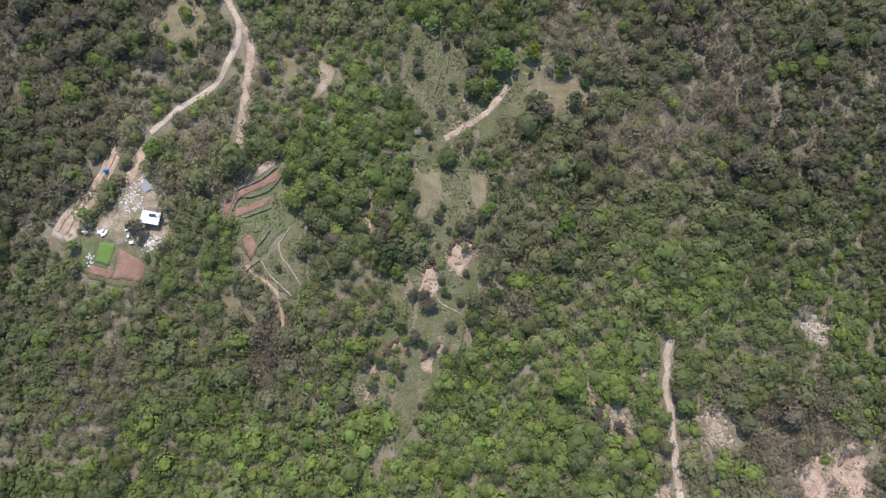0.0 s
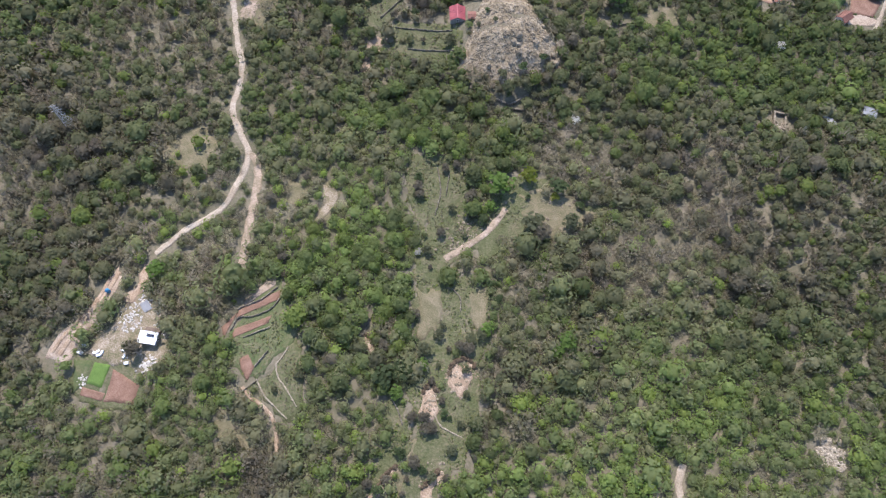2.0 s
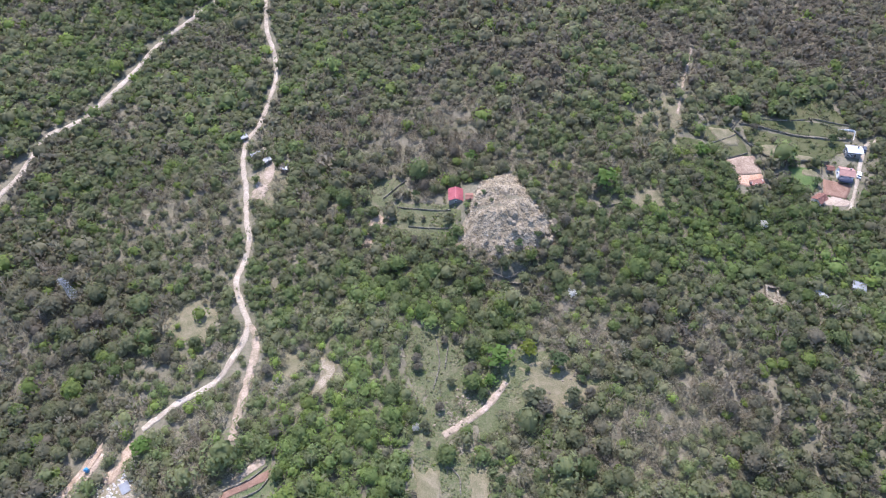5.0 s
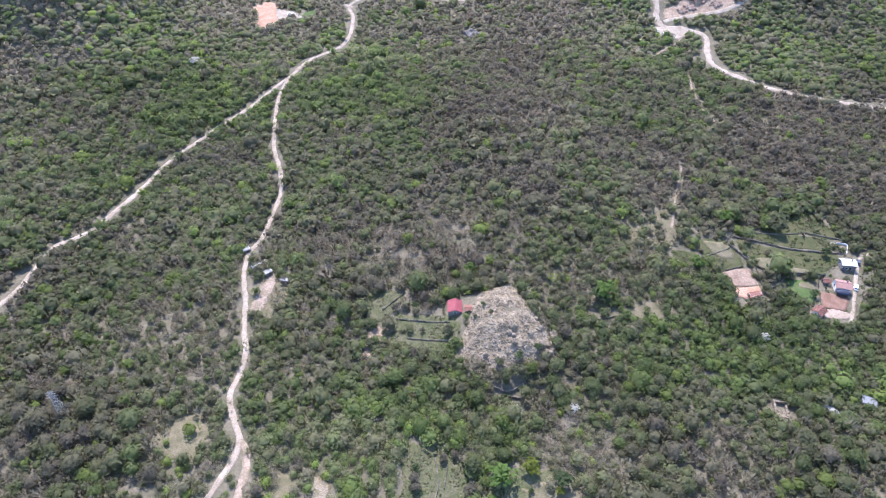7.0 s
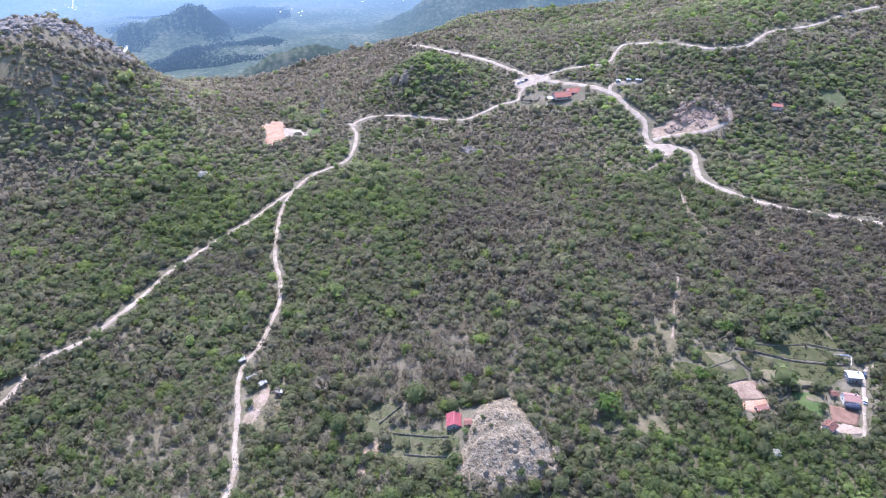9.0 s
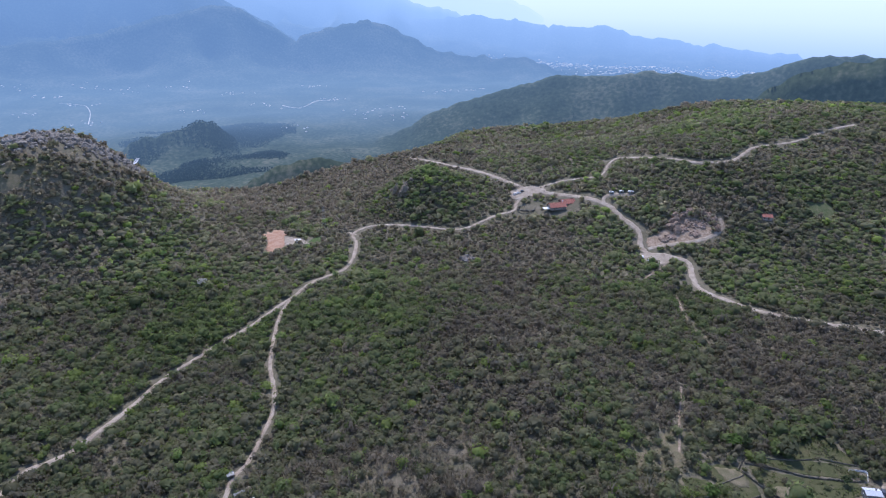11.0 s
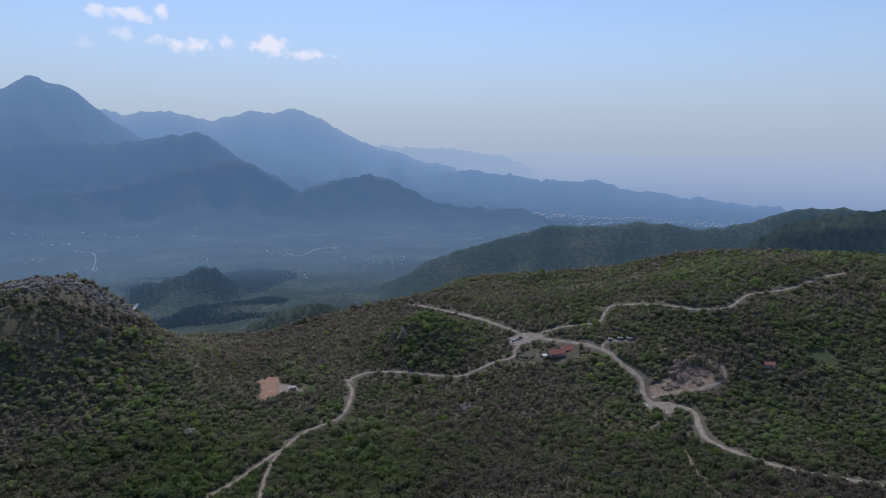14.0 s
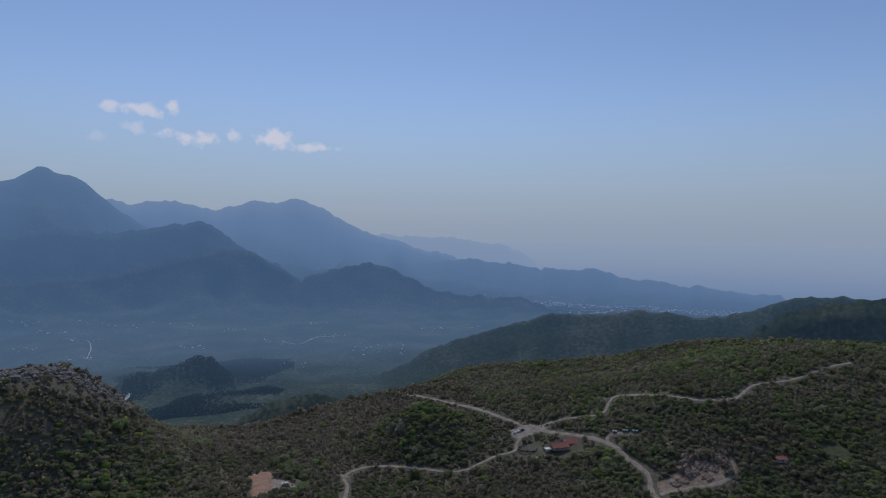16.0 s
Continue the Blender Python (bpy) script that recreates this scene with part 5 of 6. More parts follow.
# ---- roadhouse at the junction ----
inn = stand("roadhouse", 113.0, 557.0, 14, "long roadhouse with red-brown tile roofs", "house")
walls(inn, 15.0, 9.5, 2.5, 2.6, STUCCO, -4.5, -2.0)
part("roof", gable_roof(15.0, 9.5, 2.6, 2.5, 0.7, 0.16, -4.5, -2.0, 22), RED_TILE, inn)
walls(inn, 13.0, 9.5, 3.2, 2.6, STUCCO, 8.5, 4.0)
part("roof", gable_roof(13.0, 9.5, 2.6, 3.2, 0.7, 0.16, 8.5, 4.0, 20), RED_TILE, inn)
part("terrace", box(6.0, 5.0, 0.5, (-14.5, -1.0, -0.2), 0.05), PLASTER, inn, "white paved terrace")
part("chimney", box(0.8, 0.8, 2.2, (1.5, -1.0, 4.6)), PLASTER, inn)
for i in range(4):
    opening(inn, "window", 1.1, 1.2, (-10.5 + 3.6 * i, -6.75, 0.9), "-y")
for i in range(3):
    opening(inn, "window", 1.1, 1.2, (4.5 + 3.4 * i, -0.75, 1.2), "-y")
opening(inn, "door", 1.2, 2.1, (-8.6, -6.75, 0), "-y")
CLEAR.append(np.array([(96, 544), (110, 538), (131, 544), (133, 569), (114, 574), (97, 565)], float))
fold = stand("sheepfold", 82.0, 561.0, 0, "round walled stone enclosure below the road", "enclosure")
for i in range(26):
    a = i / 26 * 6.283
    bm = rock_bm(700 + i, 1.0, 0.9)
    bmesh.ops.transform(bm, matrix=Matrix.Translation((8.4 * math.cos(a), 6.6 * math.sin(a), 0.7)) @ Matrix.Rotation(a, 4, "Z") @ Matrix.Diagonal((0.7, 1.3, 1.3, 1)), verts=bm.verts)
    part("stone", bm, WALLSTONE, fold)
CLEAR.append(np.array([(70, 545), (95, 545), (96, 571), (70, 571)], float))
for x, y, w_, m_ in ((159.6, 554.5, 5.0, WHITE_SHEET), (167.9, 551.5, 5.5, PLASTER), (175.6, 547.5, 6.5, WHITE_SHEET)):
    house(x, y + 3, -12, w_ * 0.7, 2.4, 1.5, 0, GREY_WALL, m_, "white roadside kiosk with a flat roof", ("-y",), 1, False, "kiosk")
house(-123.0, 504.0, 15, 4.6, 4.0, 2.8, 0, PLASTER, WHITE_SHEET, "small white house on a levelled yard", ("-y",), 1, False)
house(281.0, 506.0, -10, 8.0, 6.0, 2.6, 1.6, STUCCO, RED_TILE, "brown hillside house with a clay tile roof", ("-y",), 2)
CLEAR.append(np.array([(275, 499), (288, 499), (287, 510), (275, 510)], float))
for x, y, a, m_ in ((165.5, 467.2, 80, WHITE_CAR), (169.5, 461.2, 15, WHITE_CAR), (173.5, 460.0, 20, SILVER_CAR), (77.8, 592.5, 30, WHITE_CAR), (81.5, 594.5, 25, SILVER_CAR), (74.2, 591.0, 35, WHITE_CAR)):
    car(x, y, a, m_, "car parked on the gravel by the road", 0.35)

# ---- power line ----
def pylon(x, y, tall, turn):
    root = stand("pylon", x, y, turn, "slender grey steel lattice electricity pylon", "pylon", "pylons")
    foot, neck = 1.7, 0.35

    def strut(a, b, thick=0.07):
        a, b = Vector(a), Vector(b)
        m = Matrix.Translation((a + b) / 2) @ (b - a).to_track_quat("Z", "Y").to_matrix().to_4x4()
        bm = bmesh.new()
        bmesh.ops.create_cube(bm, size=1, matrix=m @ Matrix.Diagonal((thick, thick, (b - a).length, 1)))
        return bm

    def corner(k, f):
        s = foot + (neck - foot) * f
        return Vector((s * (1, 1, -1, -1)[k], s * (1, -1, -1, 1)[k], tall * f))
    for k in range(4):
        part("leg", strut(corner(k, -0.02), corner(k, 1), 0.10), PALE_SHEET, root)
    for i in range(8):
        f0, f1 = (i / 8) ** 0.85, ((i + 1) / 8) ** 0.85
        part("brace", join_bm(*[strut(corner(k, f0), corner((k + 1) % 4, f1)) for k in range(4)], *[strut(corner(k, f1), corner((k + 1) % 4, f1)) for k in range(4)]), PALE_SHEET, root)
    for f, reach in ((0.80, 2.0), (0.89, 1.7), (0.97, 1.3)):
        part("crossarm", join_bm(strut((-reach, 0, tall * f), (reach, 0, tall * f), 0.12), strut((-reach, 0, tall * f), (0, 0, tall * f + 0.9)), strut((reach, 0, tall * f), (0, 0, tall * f + 0.9))), PALE_SHEET, root)


pylon(-143.0, 132.0, 16, 20)
pylon(-106.5, 541.0, 20, 10)


# ---- woodland ----
def crown(seed, clumps, size, radius, tall, bare=False, lobes=7, budding=0.45, tri=False):
    """Leaf clumps, each a bent scrap of foliage, over an uneven domed crown. Metres, base at 0."""
    rr = np.random.RandomState(seed)
    V, F = [], []
    cent = []
    for i in range(lobes):
        a, d = i * 2.4 + rr.uniform(-0.4, 0.4), (0.68 * radius * math.sqrt(i / lobes)) if i else 0
        cent.append((d * math.cos(a), d * math.sin(a), tall * (0.74 - 0.28 * (d / radius) ** 2) * rr.uniform(0.88, 1.08), radius * rr.uniform(0.40, 0.52)))
    for i in range(clumps):
        cx, cy, cz, cr = cent[i % lobes]
        a, up = rr.uniform(0, 6.283), rr.uniform(-0.1, 1.0)
        h = math.sqrt(max(0, 1 - up * up))
        n = Vector((math.cos(a) * h, math.sin(a) * h, up))
        p = Vector((cx, cy, cz)) + Vector((n.x, n.y, n.z * 0.8)) * cr * rr.uniform(0.75, 1.1)
        n = (n + Vector(rr.normal(0, 0.30, 3)) + Vector((0, 0, 0.6))).normalized()
        u = n.orthogonal().normalized()
        u.rotate(Matrix.Rotation(rr.uniform(0, 6.283), 3, n))
        v = n.cross(u)
        s = size * rr.uniform(0.6, 1.3)
        b = len(V)
        if bare and rr.uniform() > budding:
            out = ((p - Vector((0, 0, tall * 0.15))).normalized() + Vector((0, 0, 0.5))).normalized()
            w = out.orthogonal().normalized() * s * 0.09
            low_ = p - out * s * 1.3
            V += [low_ - w, low_ + w, p + out * s * 1.0 + u * s * 0.30, p + out * s * 0.5 - u * s * 0.45]
            F += [(b, b + 1, b + 2), (b, b + 1, b + 3)]
        else:
            V += [p - u * s * rr.uniform(0.4, 0.7), p - v * s * rr.uniform(0.4, 0.7), p + u * s * rr.uniform(0.4, 0.7) - n * s * 0.15, p + v * s * rr.uniform(0.4, 0.7) - n * s * 0.1]
            F += [(b, b + 1, b + 2), (b, b + 2, b + 3)]
            if tri:
                V[b:] = [p + (u * math.cos(k_) + v * math.sin(k_)) * s * rr.uniform(0.45, 0.8) for k_ in (0.2, 2.3, 4.4)]
                F[-2:] = [(b, b + 1, b + 2)]
    if bare:
        b, t = len(V), 0.03 * tall
        V += [Vector(q) for q in ((-t, 0, 0), (t, 0, 0), (0, 0, tall * 0.9), (0, -t, 0), (0, t, 0), (0, 0, tall * 0.85))]
        F += [(b, b + 1, b + 2), (b + 3, b + 4, b + 5)]
    return np.array([tuple(v) for v in V]), np.array(F)


def inside(poly, x, y):
    """Which points lie inside the outline."""
    out = np.zeros(len(x), bool)
    lo, hi = poly.min(0), poly.max(0)
    near = np.where((x > lo[0]) & (x < hi[0]) & (y > lo[1]) & (y < hi[1]))[0]
    if len(near) == 0:
        return out
    px, py, hit_ = x[near], y[near], np.zeros(len(near), bool)
    for (ax, ay), (bx, by) in zip(poly, np.roll(poly, -1, 0)):
        hit_ ^= ((ay > py) != (by > py)) & (px < (bx - ax) * (py - ay) / (by - ay + 1e-12) + ax)
    out[near] = hit_
    return out


def open_ground(x, y):
    free = np.zeros(len(x), bool)
    for poly, share in SPARSE:
        free |= inside(poly, x, y) & (rng.uniform(0, 1, len(x)) > share)
    for poly in CLEAR:
        free |= inside(poly, x, y)
    for line, half in LINES:
        lo, hi = line.min(0) - 12, line.max(0) + 12
        near = np.where((x > lo[0]) & (x < hi[0]) & (y > lo[1]) & (y < hi[1]))[0]
        for part_ in np.array_split(near, max(1, len(near) // 4000)):
            d = np.hypot(x[part_, None] - line[None, :, 0], y[part_, None] - line[None, :, 1]).min(1)
            free[part_] |= d < half + 0.6
    return free


rng = np.random.RandomState(11)


def scatter(step, r0, r1, spread):
    """Uneven planting on a jittered grid within a sector of the plateau."""
    gx, gy = np.meshgrid(np.arange(-760, 760, step), np.arange(-62, 1100, step))
    gx, gy = gx.ravel() + rng.uniform(-0.48, 0.48, gx.size) * step, gy.ravel() + rng.uniform(-0.48, 0.48, gy.size) * step
    r, az = np.hypot(gx, gy), np.degrees(np.arctan2(gx, gy))
    ok = (r >= r0) & (r < r1) & ((np.abs(az) < spread) | ((np.abs(gx) < 178) & (gy < 130) & (r1 < 260)))
    gx, gy = gx[ok], gy[ok]
    keep = ~open_ground(gx, gy)
    return gx[keep], gy[keep]


def leafiness(x, y):
    """How far the wood has come into leaf: 0 bare and grey, 1 full green."""
    r = np.hypot(x, y)
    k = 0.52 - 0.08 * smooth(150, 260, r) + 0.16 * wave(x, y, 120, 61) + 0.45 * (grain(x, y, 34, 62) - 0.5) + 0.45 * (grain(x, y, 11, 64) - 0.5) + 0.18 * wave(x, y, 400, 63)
    k = k + bump(x, y, -150, 340, 0.3, 60, 90) + bump(x, y, -15, 592, 0.8, 44, 38) + bump(x, y, -60, -30, 0.3, 110, 45) + bump(x, y, -36, 80, 0.45, 22, 22)
    k = k + bump(x, y, 22, -22, 0.35, 55, 30) + bump(x, y, 78, 22, 0.4, 28, 18) + bump(x, y, 130, 20, 0.25, 30, 40) + bump(x, y, 18, 110, 0.3, 25, 12) + bump(x, y, 150, 165, 0.4, 70, 35) + bump(x, y, 260, 420, 0.3, 70, 40)
    k = k - bump(x, y, 20, 290, 0.12, 140, 60) - bump(x, y, -150, 680, 0.95, 150, 110) - bump(x, y, 105, 95, 0.4, 60, 40) - bump(x, y, -30, 225, 0.12, 50, 30) - bump(x, y, -290, 500, 0.5, 130, 55)
    k = k - bump(x, y, -110, 150, 0.2, 50, 60) - bump(x, y, 110, 500, 0.3, 50, 50) - bump(x, y, 112, -25, 0.8, 24, 18) - bump(x, y, -64, 17, 0.5, 12, 12) - bump(x, y, 52, 400, 0.4, 25, 90) - bump(x, y, 300, 330, 0.5, 90, 40) - bump(x, y, -57, 2, 0.5, 8, 12)
    k = k + bump(x, y, -212, 445, 0.4, 38, 85, 20) + bump(x, y, -69, 372, 0.25, 40, 50) - bump(x, y, -275, 365, 0.3, 60, 60) - bump(x, y, 200, 305, 0.3, 60, 50)
    return np.clip(k, 0.02, 0.98)


PALETTE = np.array([(0.195, 0.166, 0.118), (0.200, 0.182, 0.114), (0.182, 0.190, 0.090), (0.148, 0.180, 0.068), (0.165, 0.215, 0.062)])


def tints(x, y, k, spread=0.8):
    pick = np.clip(k * 3.9 - 0.1 + rng.normal(0, spread, len(x)), 0, 3.99)
    i = np.floor(pick).astype(int)
    c = PALETTE[i] + (PALETTE[np.minimum(i + 1, 4)] - PALETTE[i]) * (pick - i)[:, None]
    fresh = (rng.uniform(0, 1, len(x)) < 0.06 + 0.14 * bump(x, y, -10, -40, 1, 160, 45)) & (pick > 1.0)
    c = np.where(fresh[:, None], np.array([(0.19, 0.24, 0.06)]), c)
    # brighter round (20, -28): sun hot spot and fresh leaf in the tint
    # darker round (310, 350): shade and bare dark trees put into the tint
    # farther crowns get a brighter tint, standing in for air haze
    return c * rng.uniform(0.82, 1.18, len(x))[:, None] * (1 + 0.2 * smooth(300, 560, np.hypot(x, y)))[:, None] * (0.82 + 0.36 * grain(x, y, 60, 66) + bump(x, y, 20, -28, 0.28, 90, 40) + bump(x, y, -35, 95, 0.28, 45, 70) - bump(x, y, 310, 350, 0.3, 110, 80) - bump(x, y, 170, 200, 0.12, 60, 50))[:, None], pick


def wood(name, x, y, leafy, bare, scale, label, leafier=0.0, uneven=0.2):
    """Many trees in one mesh, from a few crowns turned and sized anew."""
    k = np.clip(leafiness(x, y) + leafier, 0.02, 0.98)
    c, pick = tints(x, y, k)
    grey = pick < 1.15
    size = scale * np.exp(rng.normal(-0.5 * uneven ** 2, uneven, len(x))) * (0.95 + 0.25 * wave(x, y, 90, 71))
    turn, kind = rng.uniform(0, 6.283, len(x)), rng.randint(0, len(leafy), len(x))
    Z = height(x, y)
    VV, FF, CC, base = [], [], [], 0
    for group, models in ((~grey, leafy), (grey, bare)):
        for m in range(len(models)):
            s = np.where(group & (kind == m))[0]
            if len(s) == 0:
                continue
            v, f = models[m]
            cs, sn = np.cos(turn[s])[:, None], np.sin(turn[s])[:, None]
            sx = size[s][:, None]
            P3 = np.stack([x[s][:, None] + sx * (v[:, 0] * cs - v[:, 1] * sn), y[s][:, None] + sx * (v[:, 0] * sn + v[:, 1] * cs),
                           Z[s][:, None] - 0.2 + sx * v[:, 2] * np.exp(rng.normal(0.0, 0.15, len(s)))[:, None]], -1)
            VV.append(P3.reshape(-1, 3))
            FF.append((f[None] + (np.arange(len(s)) * len(v))[:, None, None] + base).reshape(-1, 3))
            CC.append(np.repeat(c[s], len(v), 0))
            base += len(s) * len(v)
    V, F, C = np.concatenate(VV), np.concatenate(FF), np.concatenate(CC)
    me = bpy.data.meshes.new(name)
    me.vertices.add(len(V))
    me.vertices.foreach_set("co", V.astype(np.float32).ravel())
    me.loops.add(F.size)
    me.loops.foreach_set("vertex_index", F.astype(np.int32).ravel())
    me.polygons.add(len(F))
    me.polygons.foreach_set("loop_start", np.arange(0, F.size, 3, dtype=np.int32))
    me.materials.append(LEAF)
    me.update(calc_edges=True)
    tone = me.attributes.new("tint", "FLOAT_COLOR", "POINT")
    tone.data.foreach_set("color", np.concatenate([C, np.ones((len(C), 1))], 1).astype(np.float32).ravel())
    return tagged(new(name, me), label, "trees", kind="stuff")


def bush(seed, clumps, size, radius, tall, seg, lobes=4, body=0.82):
    """A leafy crown: a lumpy body of a few faces, with scraps of foliage standing off it, higher than the gaps between its lobes."""
    rr = np.random.RandomState(seed)
    V, F = [], []
    lift = [(rr.uniform(0, 6.283), rr.uniform(0.12, 0.3)) for _ in range(lobes)]

    def reach(a, up):
        return 1 + sum(k * math.cos(a - a0) * (1 - 0.5 * up) for a0, k in lift) / 1.6
    for ring, up in enumerate((-0.45, 0.35)):
        for i in range(seg):
            a = (i + 0.5 * ring + rr.uniform(-0.25, 0.25)) * 6.283 / seg
            d = radius * body * math.sqrt(1 - up * up) * reach(a, up) * rr.uniform(0.8, 1.12)
            V.append(Vector((d * math.cos(a), d * math.sin(a), tall * (0.56 + 0.4 * up * rr.uniform(0.8, 1.2)))))
    V.append(Vector((rr.normal(0, 0.12) * radius, rr.normal(0, 0.12) * radius, tall * 0.93)))
    for i in range(seg):
        j = (i + 1) % seg
        F += [(i, j, seg + i), (j, seg + j, seg + i), (seg + i, seg + j, 2 * seg)]
    for i in range(clumps):
        a, up = rr.uniform(0, 6.283), rr.uniform(-0.35, 1.0)
        h = math.sqrt(max(0, 1 - up * up))
        n = Vector((math.cos(a) * h, math.sin(a) * h, up))
        k = reach(a, up) * rr.uniform(0.82, 1.08)
        p = Vector((n.x * radius * k, n.y * radius * k, tall * (0.56 + 0.44 * n.z * k)))
        n = (n + Vector(rr.normal(0, 0.45, 3)) + Vector((0, 0, 0.25))).normalized()
        u = n.orthogonal().normalized()
        u.rotate(Matrix.Rotation(rr.uniform(0, 6.283), 3, n))
        v, b, s = n.cross(u), len(V), size * rr.uniform(0.6, 1.3)
        V += [p + (u * math.cos(t_) + v * math.sin(t_)) * s * rr.uniform(0.4, 0.75) for t_ in (0.2, 2.3, 4.4)]
        F.append((b, b + 1, b + 2))
    return np.array([tuple(v) for v in V]), np.array(F)


def twigs(seed, count, size, radius, tall, budding=0.35):
    """A crown not yet in leaf: upright sprays of twigs with a few opening buds, round a thin stem."""
    rr = np.random.RandomState(seed)
    V, F = [], []
    for i in range(count):
        a, d = rr.uniform(0, 6.283), radius * math.sqrt(rr.uniform(0, 1))
        p = Vector((d * math.cos(a), d * math.sin(a), tall * (0.92 - 0.5 * (d / radius) ** 2) * rr.uniform(0.55, 1.05)))
        u = Vector((rr.normal(), rr.normal(), 0.35 * rr.normal())).normalized()
        b, s = len(V), size * rr.uniform(0.6, 1.3)
        if rr.uniform() < budding:
            w = Vector((rr.normal(0, 0.4), rr.normal(0, 0.4), 1)).normalized().cross(u).normalized()
            V += [p + (u * math.cos(t_) + w * math.sin(t_)) * s * 0.5 for t_ in (0.2, 2.3, 4.4)]
        else:
            out = Vector((p.x / radius, p.y / radius, 1.3)).normalized()
            V += [p - out * s * 1.1, p + out * s * 0.8 + u * s * 0.26, p + out * s * 0.45 - u * s * 0.26]
        F.append((b, b + 1, b + 2))
    b, t = len(V), 0.03 * tall
    V += [Vector(q) for q in ((-t, 0, 0), (t, 0, 0), (0, 0, tall * 0.85))]
    F.append((b, b + 1, b + 2))
    return np.array([tuple(v) for v in V]), np.array(F)


near_leafy = [bush(100 + i, 92, 0.76, 2.7, 4.0, 6, 5, 0.62) for i in range(10)]
near_bare = [twigs(200 + i, 92, 0.78, 2.8, 4.6, 0.42) for i in range(10)]
large = [bush(700 + i, 150, 0.72, 2.5, 4.8, 8, 6) for i in range(5)]
mid_leafy = [bush(300 + i, 50, 1.0, 2.6, 4.2, 6, 5, 0.7) for i in range(8)]
mid_bare = [twigs(400 + i, 50, 1.15, 2.6, 4.9) for i in range(6)]
far_leafy = [bush(500 + i, 22, 1.25, 2.6, 3.6, 5, 5, 0.8) for i in range(10)]
far_bare = [bush(600 + i, 24, 1.1, 2.5, 3.9, 4, 6, 0.5) for i in range(10)]
rim_leafy = [bush(540 + i, 7, 1.4, 2.6, 3.3, 5, 4, 0.86) for i in range(8)]
rim_bare = [bush(640 + i, 8, 1.3, 2.5, 3.5, 4, 5, 0.62) for i in range(8)]
SPRING = "dense low oak and hornbeam wood coming into leaf"
FULL = "taller round-crowned trees standing out of the low wood"
def clustered(step, r0, r1, spread, seed, rare=0.62):
    """Points in loose groups."""
    x, y = scatter(step, r0, r1, spread)
    keep = grain(x, y, 30, seed) + rng.uniform(-0.2, 0.2, len(x)) > rare
    return x[keep], y[keep]


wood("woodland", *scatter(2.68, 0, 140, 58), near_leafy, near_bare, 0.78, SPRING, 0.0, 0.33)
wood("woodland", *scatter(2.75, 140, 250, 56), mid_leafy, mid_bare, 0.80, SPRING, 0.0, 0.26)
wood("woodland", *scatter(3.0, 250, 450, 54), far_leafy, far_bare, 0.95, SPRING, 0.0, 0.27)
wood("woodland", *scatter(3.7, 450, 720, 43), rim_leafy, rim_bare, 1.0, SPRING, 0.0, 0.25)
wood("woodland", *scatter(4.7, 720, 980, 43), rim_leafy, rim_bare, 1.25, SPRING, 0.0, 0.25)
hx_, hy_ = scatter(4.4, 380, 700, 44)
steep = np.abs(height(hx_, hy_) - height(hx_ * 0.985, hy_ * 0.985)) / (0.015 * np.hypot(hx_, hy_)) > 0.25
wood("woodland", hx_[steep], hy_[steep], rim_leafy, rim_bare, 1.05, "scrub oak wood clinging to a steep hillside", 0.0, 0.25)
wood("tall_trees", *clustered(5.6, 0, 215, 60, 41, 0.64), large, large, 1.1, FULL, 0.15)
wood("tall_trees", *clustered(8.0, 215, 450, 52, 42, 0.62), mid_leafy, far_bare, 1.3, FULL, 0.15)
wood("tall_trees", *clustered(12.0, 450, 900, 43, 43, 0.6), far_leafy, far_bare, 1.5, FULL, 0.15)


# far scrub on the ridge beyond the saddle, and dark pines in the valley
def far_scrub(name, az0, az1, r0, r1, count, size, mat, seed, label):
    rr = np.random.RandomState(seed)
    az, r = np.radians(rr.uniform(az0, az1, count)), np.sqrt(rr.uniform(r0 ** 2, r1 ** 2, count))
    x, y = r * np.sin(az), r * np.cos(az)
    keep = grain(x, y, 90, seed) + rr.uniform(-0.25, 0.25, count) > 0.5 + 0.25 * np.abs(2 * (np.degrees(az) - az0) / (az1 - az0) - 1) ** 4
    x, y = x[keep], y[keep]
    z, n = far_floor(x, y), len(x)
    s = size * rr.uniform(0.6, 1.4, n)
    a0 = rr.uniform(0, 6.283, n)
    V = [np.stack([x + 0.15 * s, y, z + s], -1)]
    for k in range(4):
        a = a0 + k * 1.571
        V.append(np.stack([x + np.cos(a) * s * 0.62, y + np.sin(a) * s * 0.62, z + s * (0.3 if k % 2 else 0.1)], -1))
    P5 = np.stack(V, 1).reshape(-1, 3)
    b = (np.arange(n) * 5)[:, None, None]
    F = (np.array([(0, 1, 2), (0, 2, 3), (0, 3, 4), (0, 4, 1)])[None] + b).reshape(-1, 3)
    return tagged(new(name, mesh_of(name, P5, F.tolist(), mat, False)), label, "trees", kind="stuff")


# dark foliage colours, with the distance haze painted over as emission
far_scrub("ridge_scrub", -9, 44, 1260, 1925, 30000, 1.9, distance("scrub_haze_glow", [(0.03, 0.045, 0.02), (0.06, 0.075, 0.035)], HAZE_GLOW, 40, 5), 9, "dark evergreen scrub on the far ridge")
far_scrub("valley_pines", -29, -13, 1640, 2300, 52000, 3.0, distance("pine_haze_glow", [(0.012, 0.025, 0.014), (0.03, 0.045, 0.025)], HAZE_GLOW, 40, 5), 10, "dark pine wood in the valley")


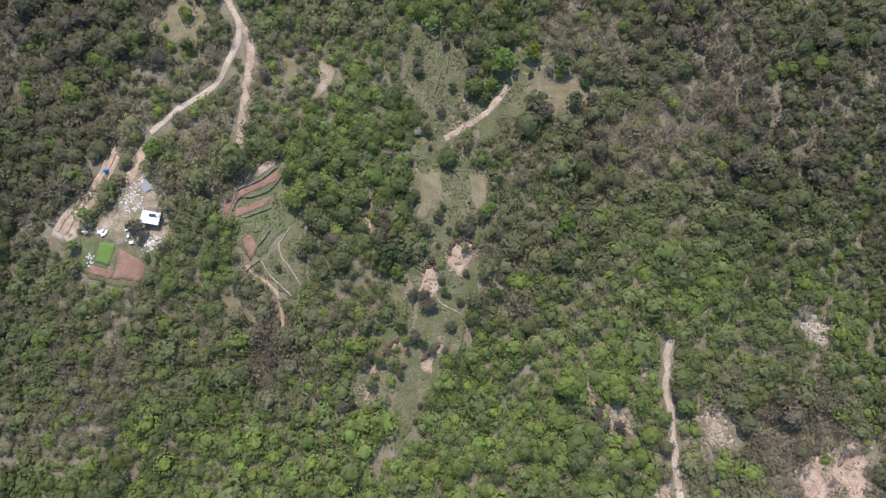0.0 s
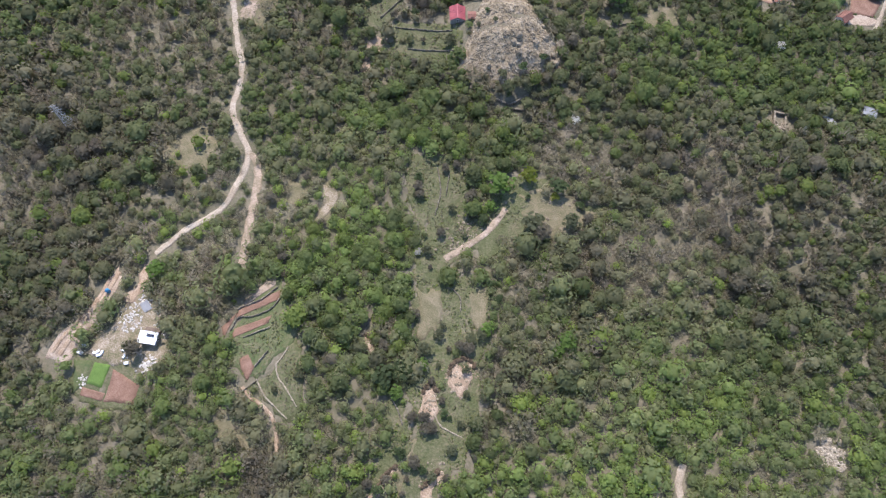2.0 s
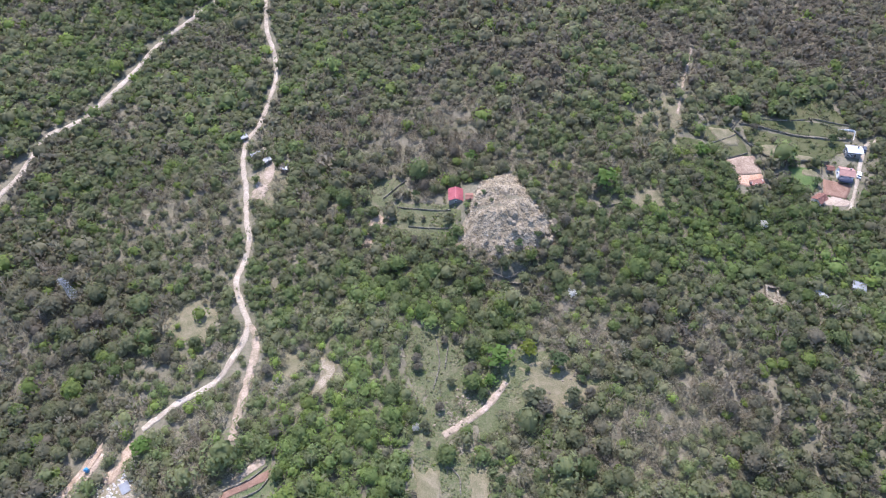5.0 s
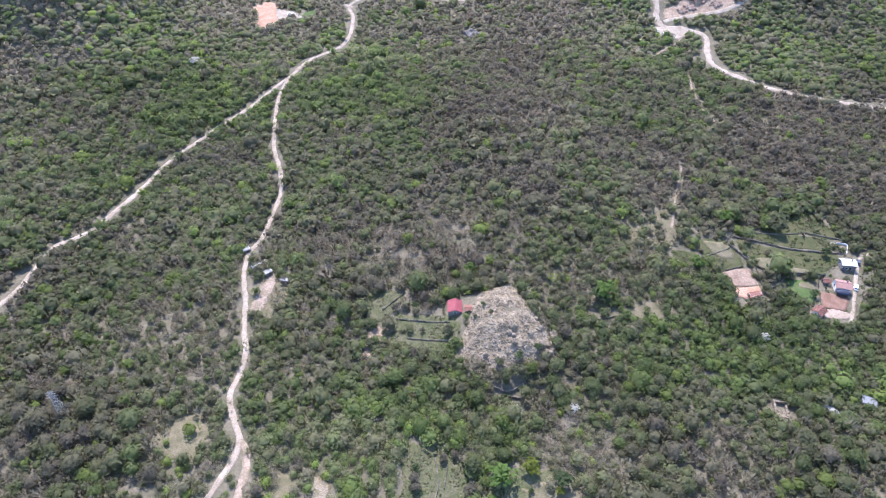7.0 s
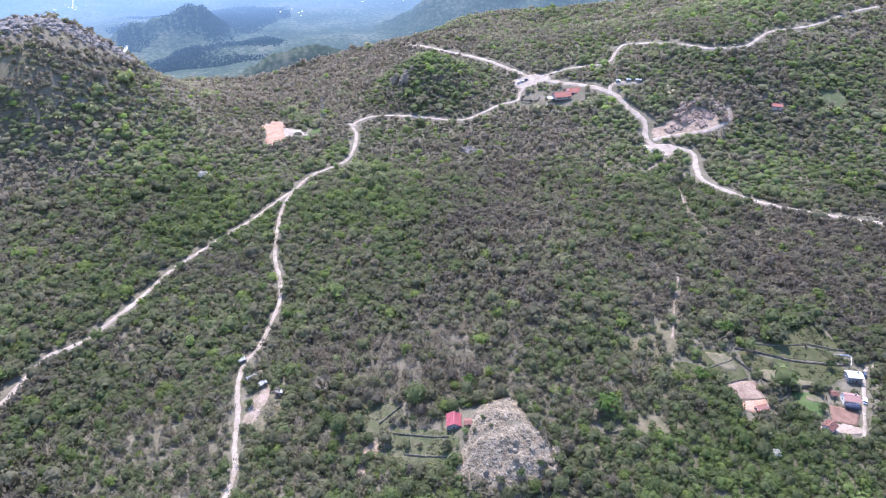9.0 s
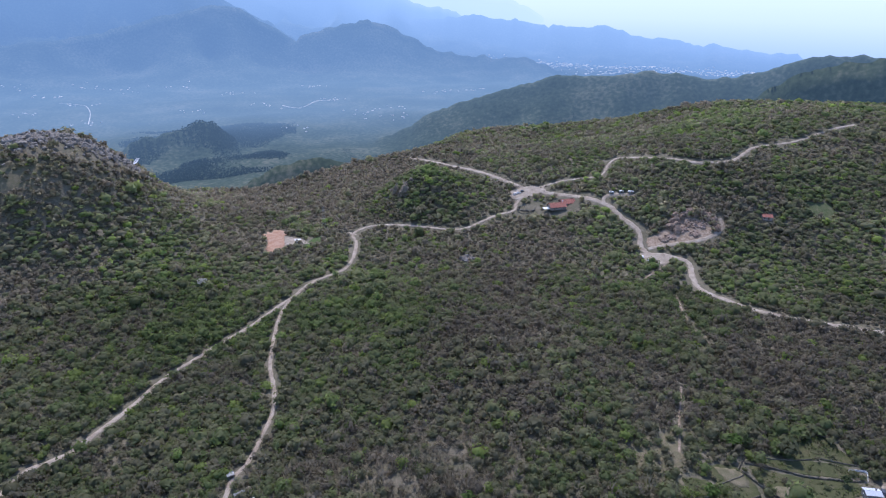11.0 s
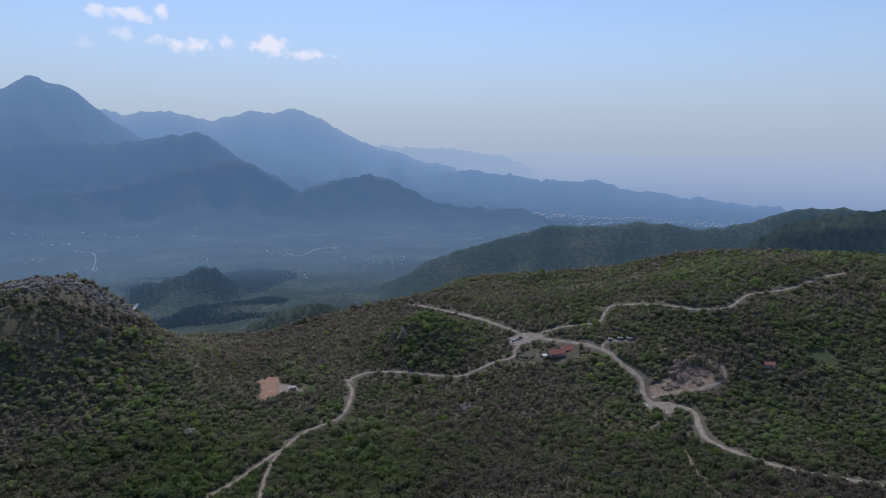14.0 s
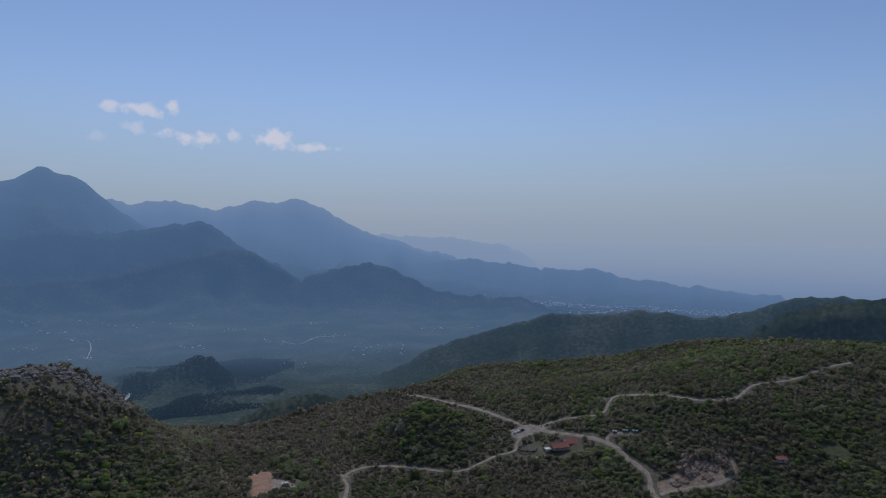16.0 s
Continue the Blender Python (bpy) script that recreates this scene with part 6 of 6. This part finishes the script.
# ---- single trees in and round the clearings ----
def trunk_mesh(seed, tall):
    rr = np.random.RandomState(seed)
    bm = bmesh.new()
    bmesh.ops.create_cone(bm, cap_ends=True, segments=7, radius1=0.17, radius2=0.07, depth=tall * 0.7, matrix=Matrix.Translation((0, 0, tall * 0.35)))
    for i in range(4):
        a = i * 1.57 + rr.uniform(-0.4, 0.4)
        m = Matrix.Translation((0, 0, tall * rr.uniform(0.35, 0.55))) @ Matrix.Rotation(a, 4, "Z") @ Matrix.Rotation(radians(rr.uniform(35, 55)), 4, "Y")
        bmesh.ops.create_cone(bm, cap_ends=True, segments=5, radius1=0.07, radius2=0.02, depth=tall * 0.4, matrix=m @ Matrix.Translation((0, 0, tall * 0.2)))
    me = bpy.data.meshes.new("trunk")
    bm.to_mesh(me)
    bm.free()
    me.materials.append(BARK)
    return me


def crown_mesh(seed, tint, clumps=130, size=0.85):
    v, f = crown(seed, clumps, size, 2.6, 4.4, False, 9)
    me = mesh_of("crown", v, f.tolist(), LEAF, False)
    tone = me.attributes.new("tint", "FLOAT_COLOR", "POINT")
    tone.data.foreach_set("color", np.tile([*tint, 1.0], len(v)).astype(np.float32))
    return me


KINDS = [("bright", (0.125, 0.20, 0.04), "round bush in bright fresh green leaf"), ("green", (0.08, 0.115, 0.04), "low tree in full green leaf"), ("yellow", (0.20, 0.24, 0.03), "small tree in yellow-green leaf"),
         ("olive", (0.11, 0.12, 0.06), "low tree with olive-green opening buds"), ("brown", (0.14, 0.125, 0.085), "scrubby tree barely in leaf, greyish brown"), ("blossom", (0.52, 0.50, 0.44), "small tree white with blossom")]
TRUNKS = [trunk_mesh(i, 4.0) for i in range(3)]
CROWNS = {k: [crown_mesh(800 + 7 * i + j, c) for j in range(3)] for i, (k, c, t) in enumerate(KINDS)}
LABELS = {k: t for k, c, t in KINDS}


def tree(x, y, kind, size, i=0):
    root = stand("tree", x, y, (i * 67) % 360, LABELS[kind], "tree", "trees in the clearings")
    root.scale = (size, size, size)
    for name, me in (("trunk", TRUNKS[i % 3]), ("crown", CROWNS[kind][i % 3])):
        ob = new(name, me)
        ob.parent = root


for i, (x, y, kind, size) in enumerate([(20.6, 106.6, "bright", 2.0), (31.6, 111.0, "yellow", 1.4), (42.2, 106.0, "green", 1.4), (41.0, 102.5, "yellow", 0.7), (72.2, 191.0, "bright", 2.0), (69, 189, "green", 1.6), (14.5, 52.2, "bright", 1.0),
                                        (41.4, 48.0, "bright", 1.3), (38, 45, "bright", 1.1), (43, 44.5, "green", 1.0), (13.0, 208.4, "bright", 1.3), (-100.4, 72.8, "bright", 1.4), (135.8, 168.5, "blossom", 0.95), (50.6, 135.1, "blossom", 0.8),
                                        (-174.5, 414.4, "blossom", 1.6), (32, 92, "olive", 1.7), (35, 88, "brown", 1.5), (46, 92, "olive", 1.3), (-9.5, 81, "blossom", 0.6), (10, 103, "brown", 1.2), (14, 94, "green", 0.9), (17, 99, "bright", 1.0),
                                        (-103.5, 45.0, "brown", 1.3), (-106, 46, "olive", 0.9), (-25.0, -15.6, "yellow", 0.9), (-14, 38, "green", 1.4), (17.5, 181, "green", 0.5), (20.5, 176, "olive", 0.45), (14, 176.5, "olive", 0.4), (39, 160, "green", 0.7), (31, 156, "green", 0.8), (23, 154, "olive", 0.8), (160, 213, "brown", 1.5), (171.3, 243.5, "olive", 2.1), (119.9, 212, "bright", 1.5), (146.2, 247.5, "bright", 1.6), (152, 250, "green", 1.5), (171.5, 197.5, "green", 0.9), (190, 226.5, "green", 1.1), (153, 233, "brown", 0.9), (-20, 36, "green", 1.6), (-16, 31, "bright", 1.0), (-8, 40, "bright", 1.0), (-7, 45, "olive", 1.1)]):
    tree(x, y, kind, size, i)
tx, ty = rng.uniform(-70, 60, 900), rng.uniform(-25, 200, 900)
inn_ = np.zeros(900, bool)
for poly in [s_[0] for s_ in SPARSE] + CLEAR:
    inn_ |= inside(poly.mean(0) + (poly - poly.mean(0)) * 1.5, tx, ty)
for poly in CLEAR:
    inn_ &= ~inside(poly.mean(0) + (poly - poly.mean(0)) * 1.08, tx, ty)
for line, half in LINES:
    inn_ &= np.hypot(tx[:, None] - line[None, :, 0], ty[:, None] - line[None, :, 1]).min(1) > half + 1.2
inn_ &= (((tx - 27) / 20) ** 2 + ((ty - 173) / 24) ** 2) > 1
for i in np.where(inn_)[0][:160]:
    tree(tx[i], ty[i], ("green", "olive", "brown", "olive", "brown", "brown")[i % 6], rng.uniform(0.35, 0.95), int(i))


# low grey shrubs and tufts over the open ground
tuft_leafy = [crown(860 + i, 12, 1.5, 2.3, 2.4, False, 3, tri=True) for i in range(4)]
tuft_bare = [crown(870 + i, 12, 1.3, 2.3, 2.6, True, 3, 0.4, True) for i in range(4)]


def tufts(x0, x1, y0, y1, tries, most, scale, leafier):
    x, y = rng.uniform(x0, x1, tries), rng.uniform(y0, y1, tries)
    ok = np.zeros(tries, bool)
    for poly in [s_[0] for s_ in SPARSE] + CLEAR:
        ok |= inside(poly, x, y)
    for poly in BARE_SPOTS:
        ok &= ~inside(poly, x, y)
    x, y = x[ok], y[ok]
    ok = grain(x, y, 7, 91) + rng.uniform(-0.3, 0.3, len(x)) > 0.52
    for line, half in LINES:
        ok &= np.hypot(x[:, None] - line[None, :, 0], y[:, None] - line[None, :, 1]).min(1) > half
    x, y = x[ok][:most], y[ok][:most]
    wood("shrubs", x, y, tuft_leafy, tuft_bare, scale, "low grey-green shrubs and tufts on open ground", leafier)


tufts(-75, 140, -45, 120, 60000, 5200, 0.21, -0.2)
tufts(108, 210, 175, 265, 6000, 1300, 0.3, 0.1)
tufts(-40, 6, 160, 202, 4000, 900, 0.24, -0.1)
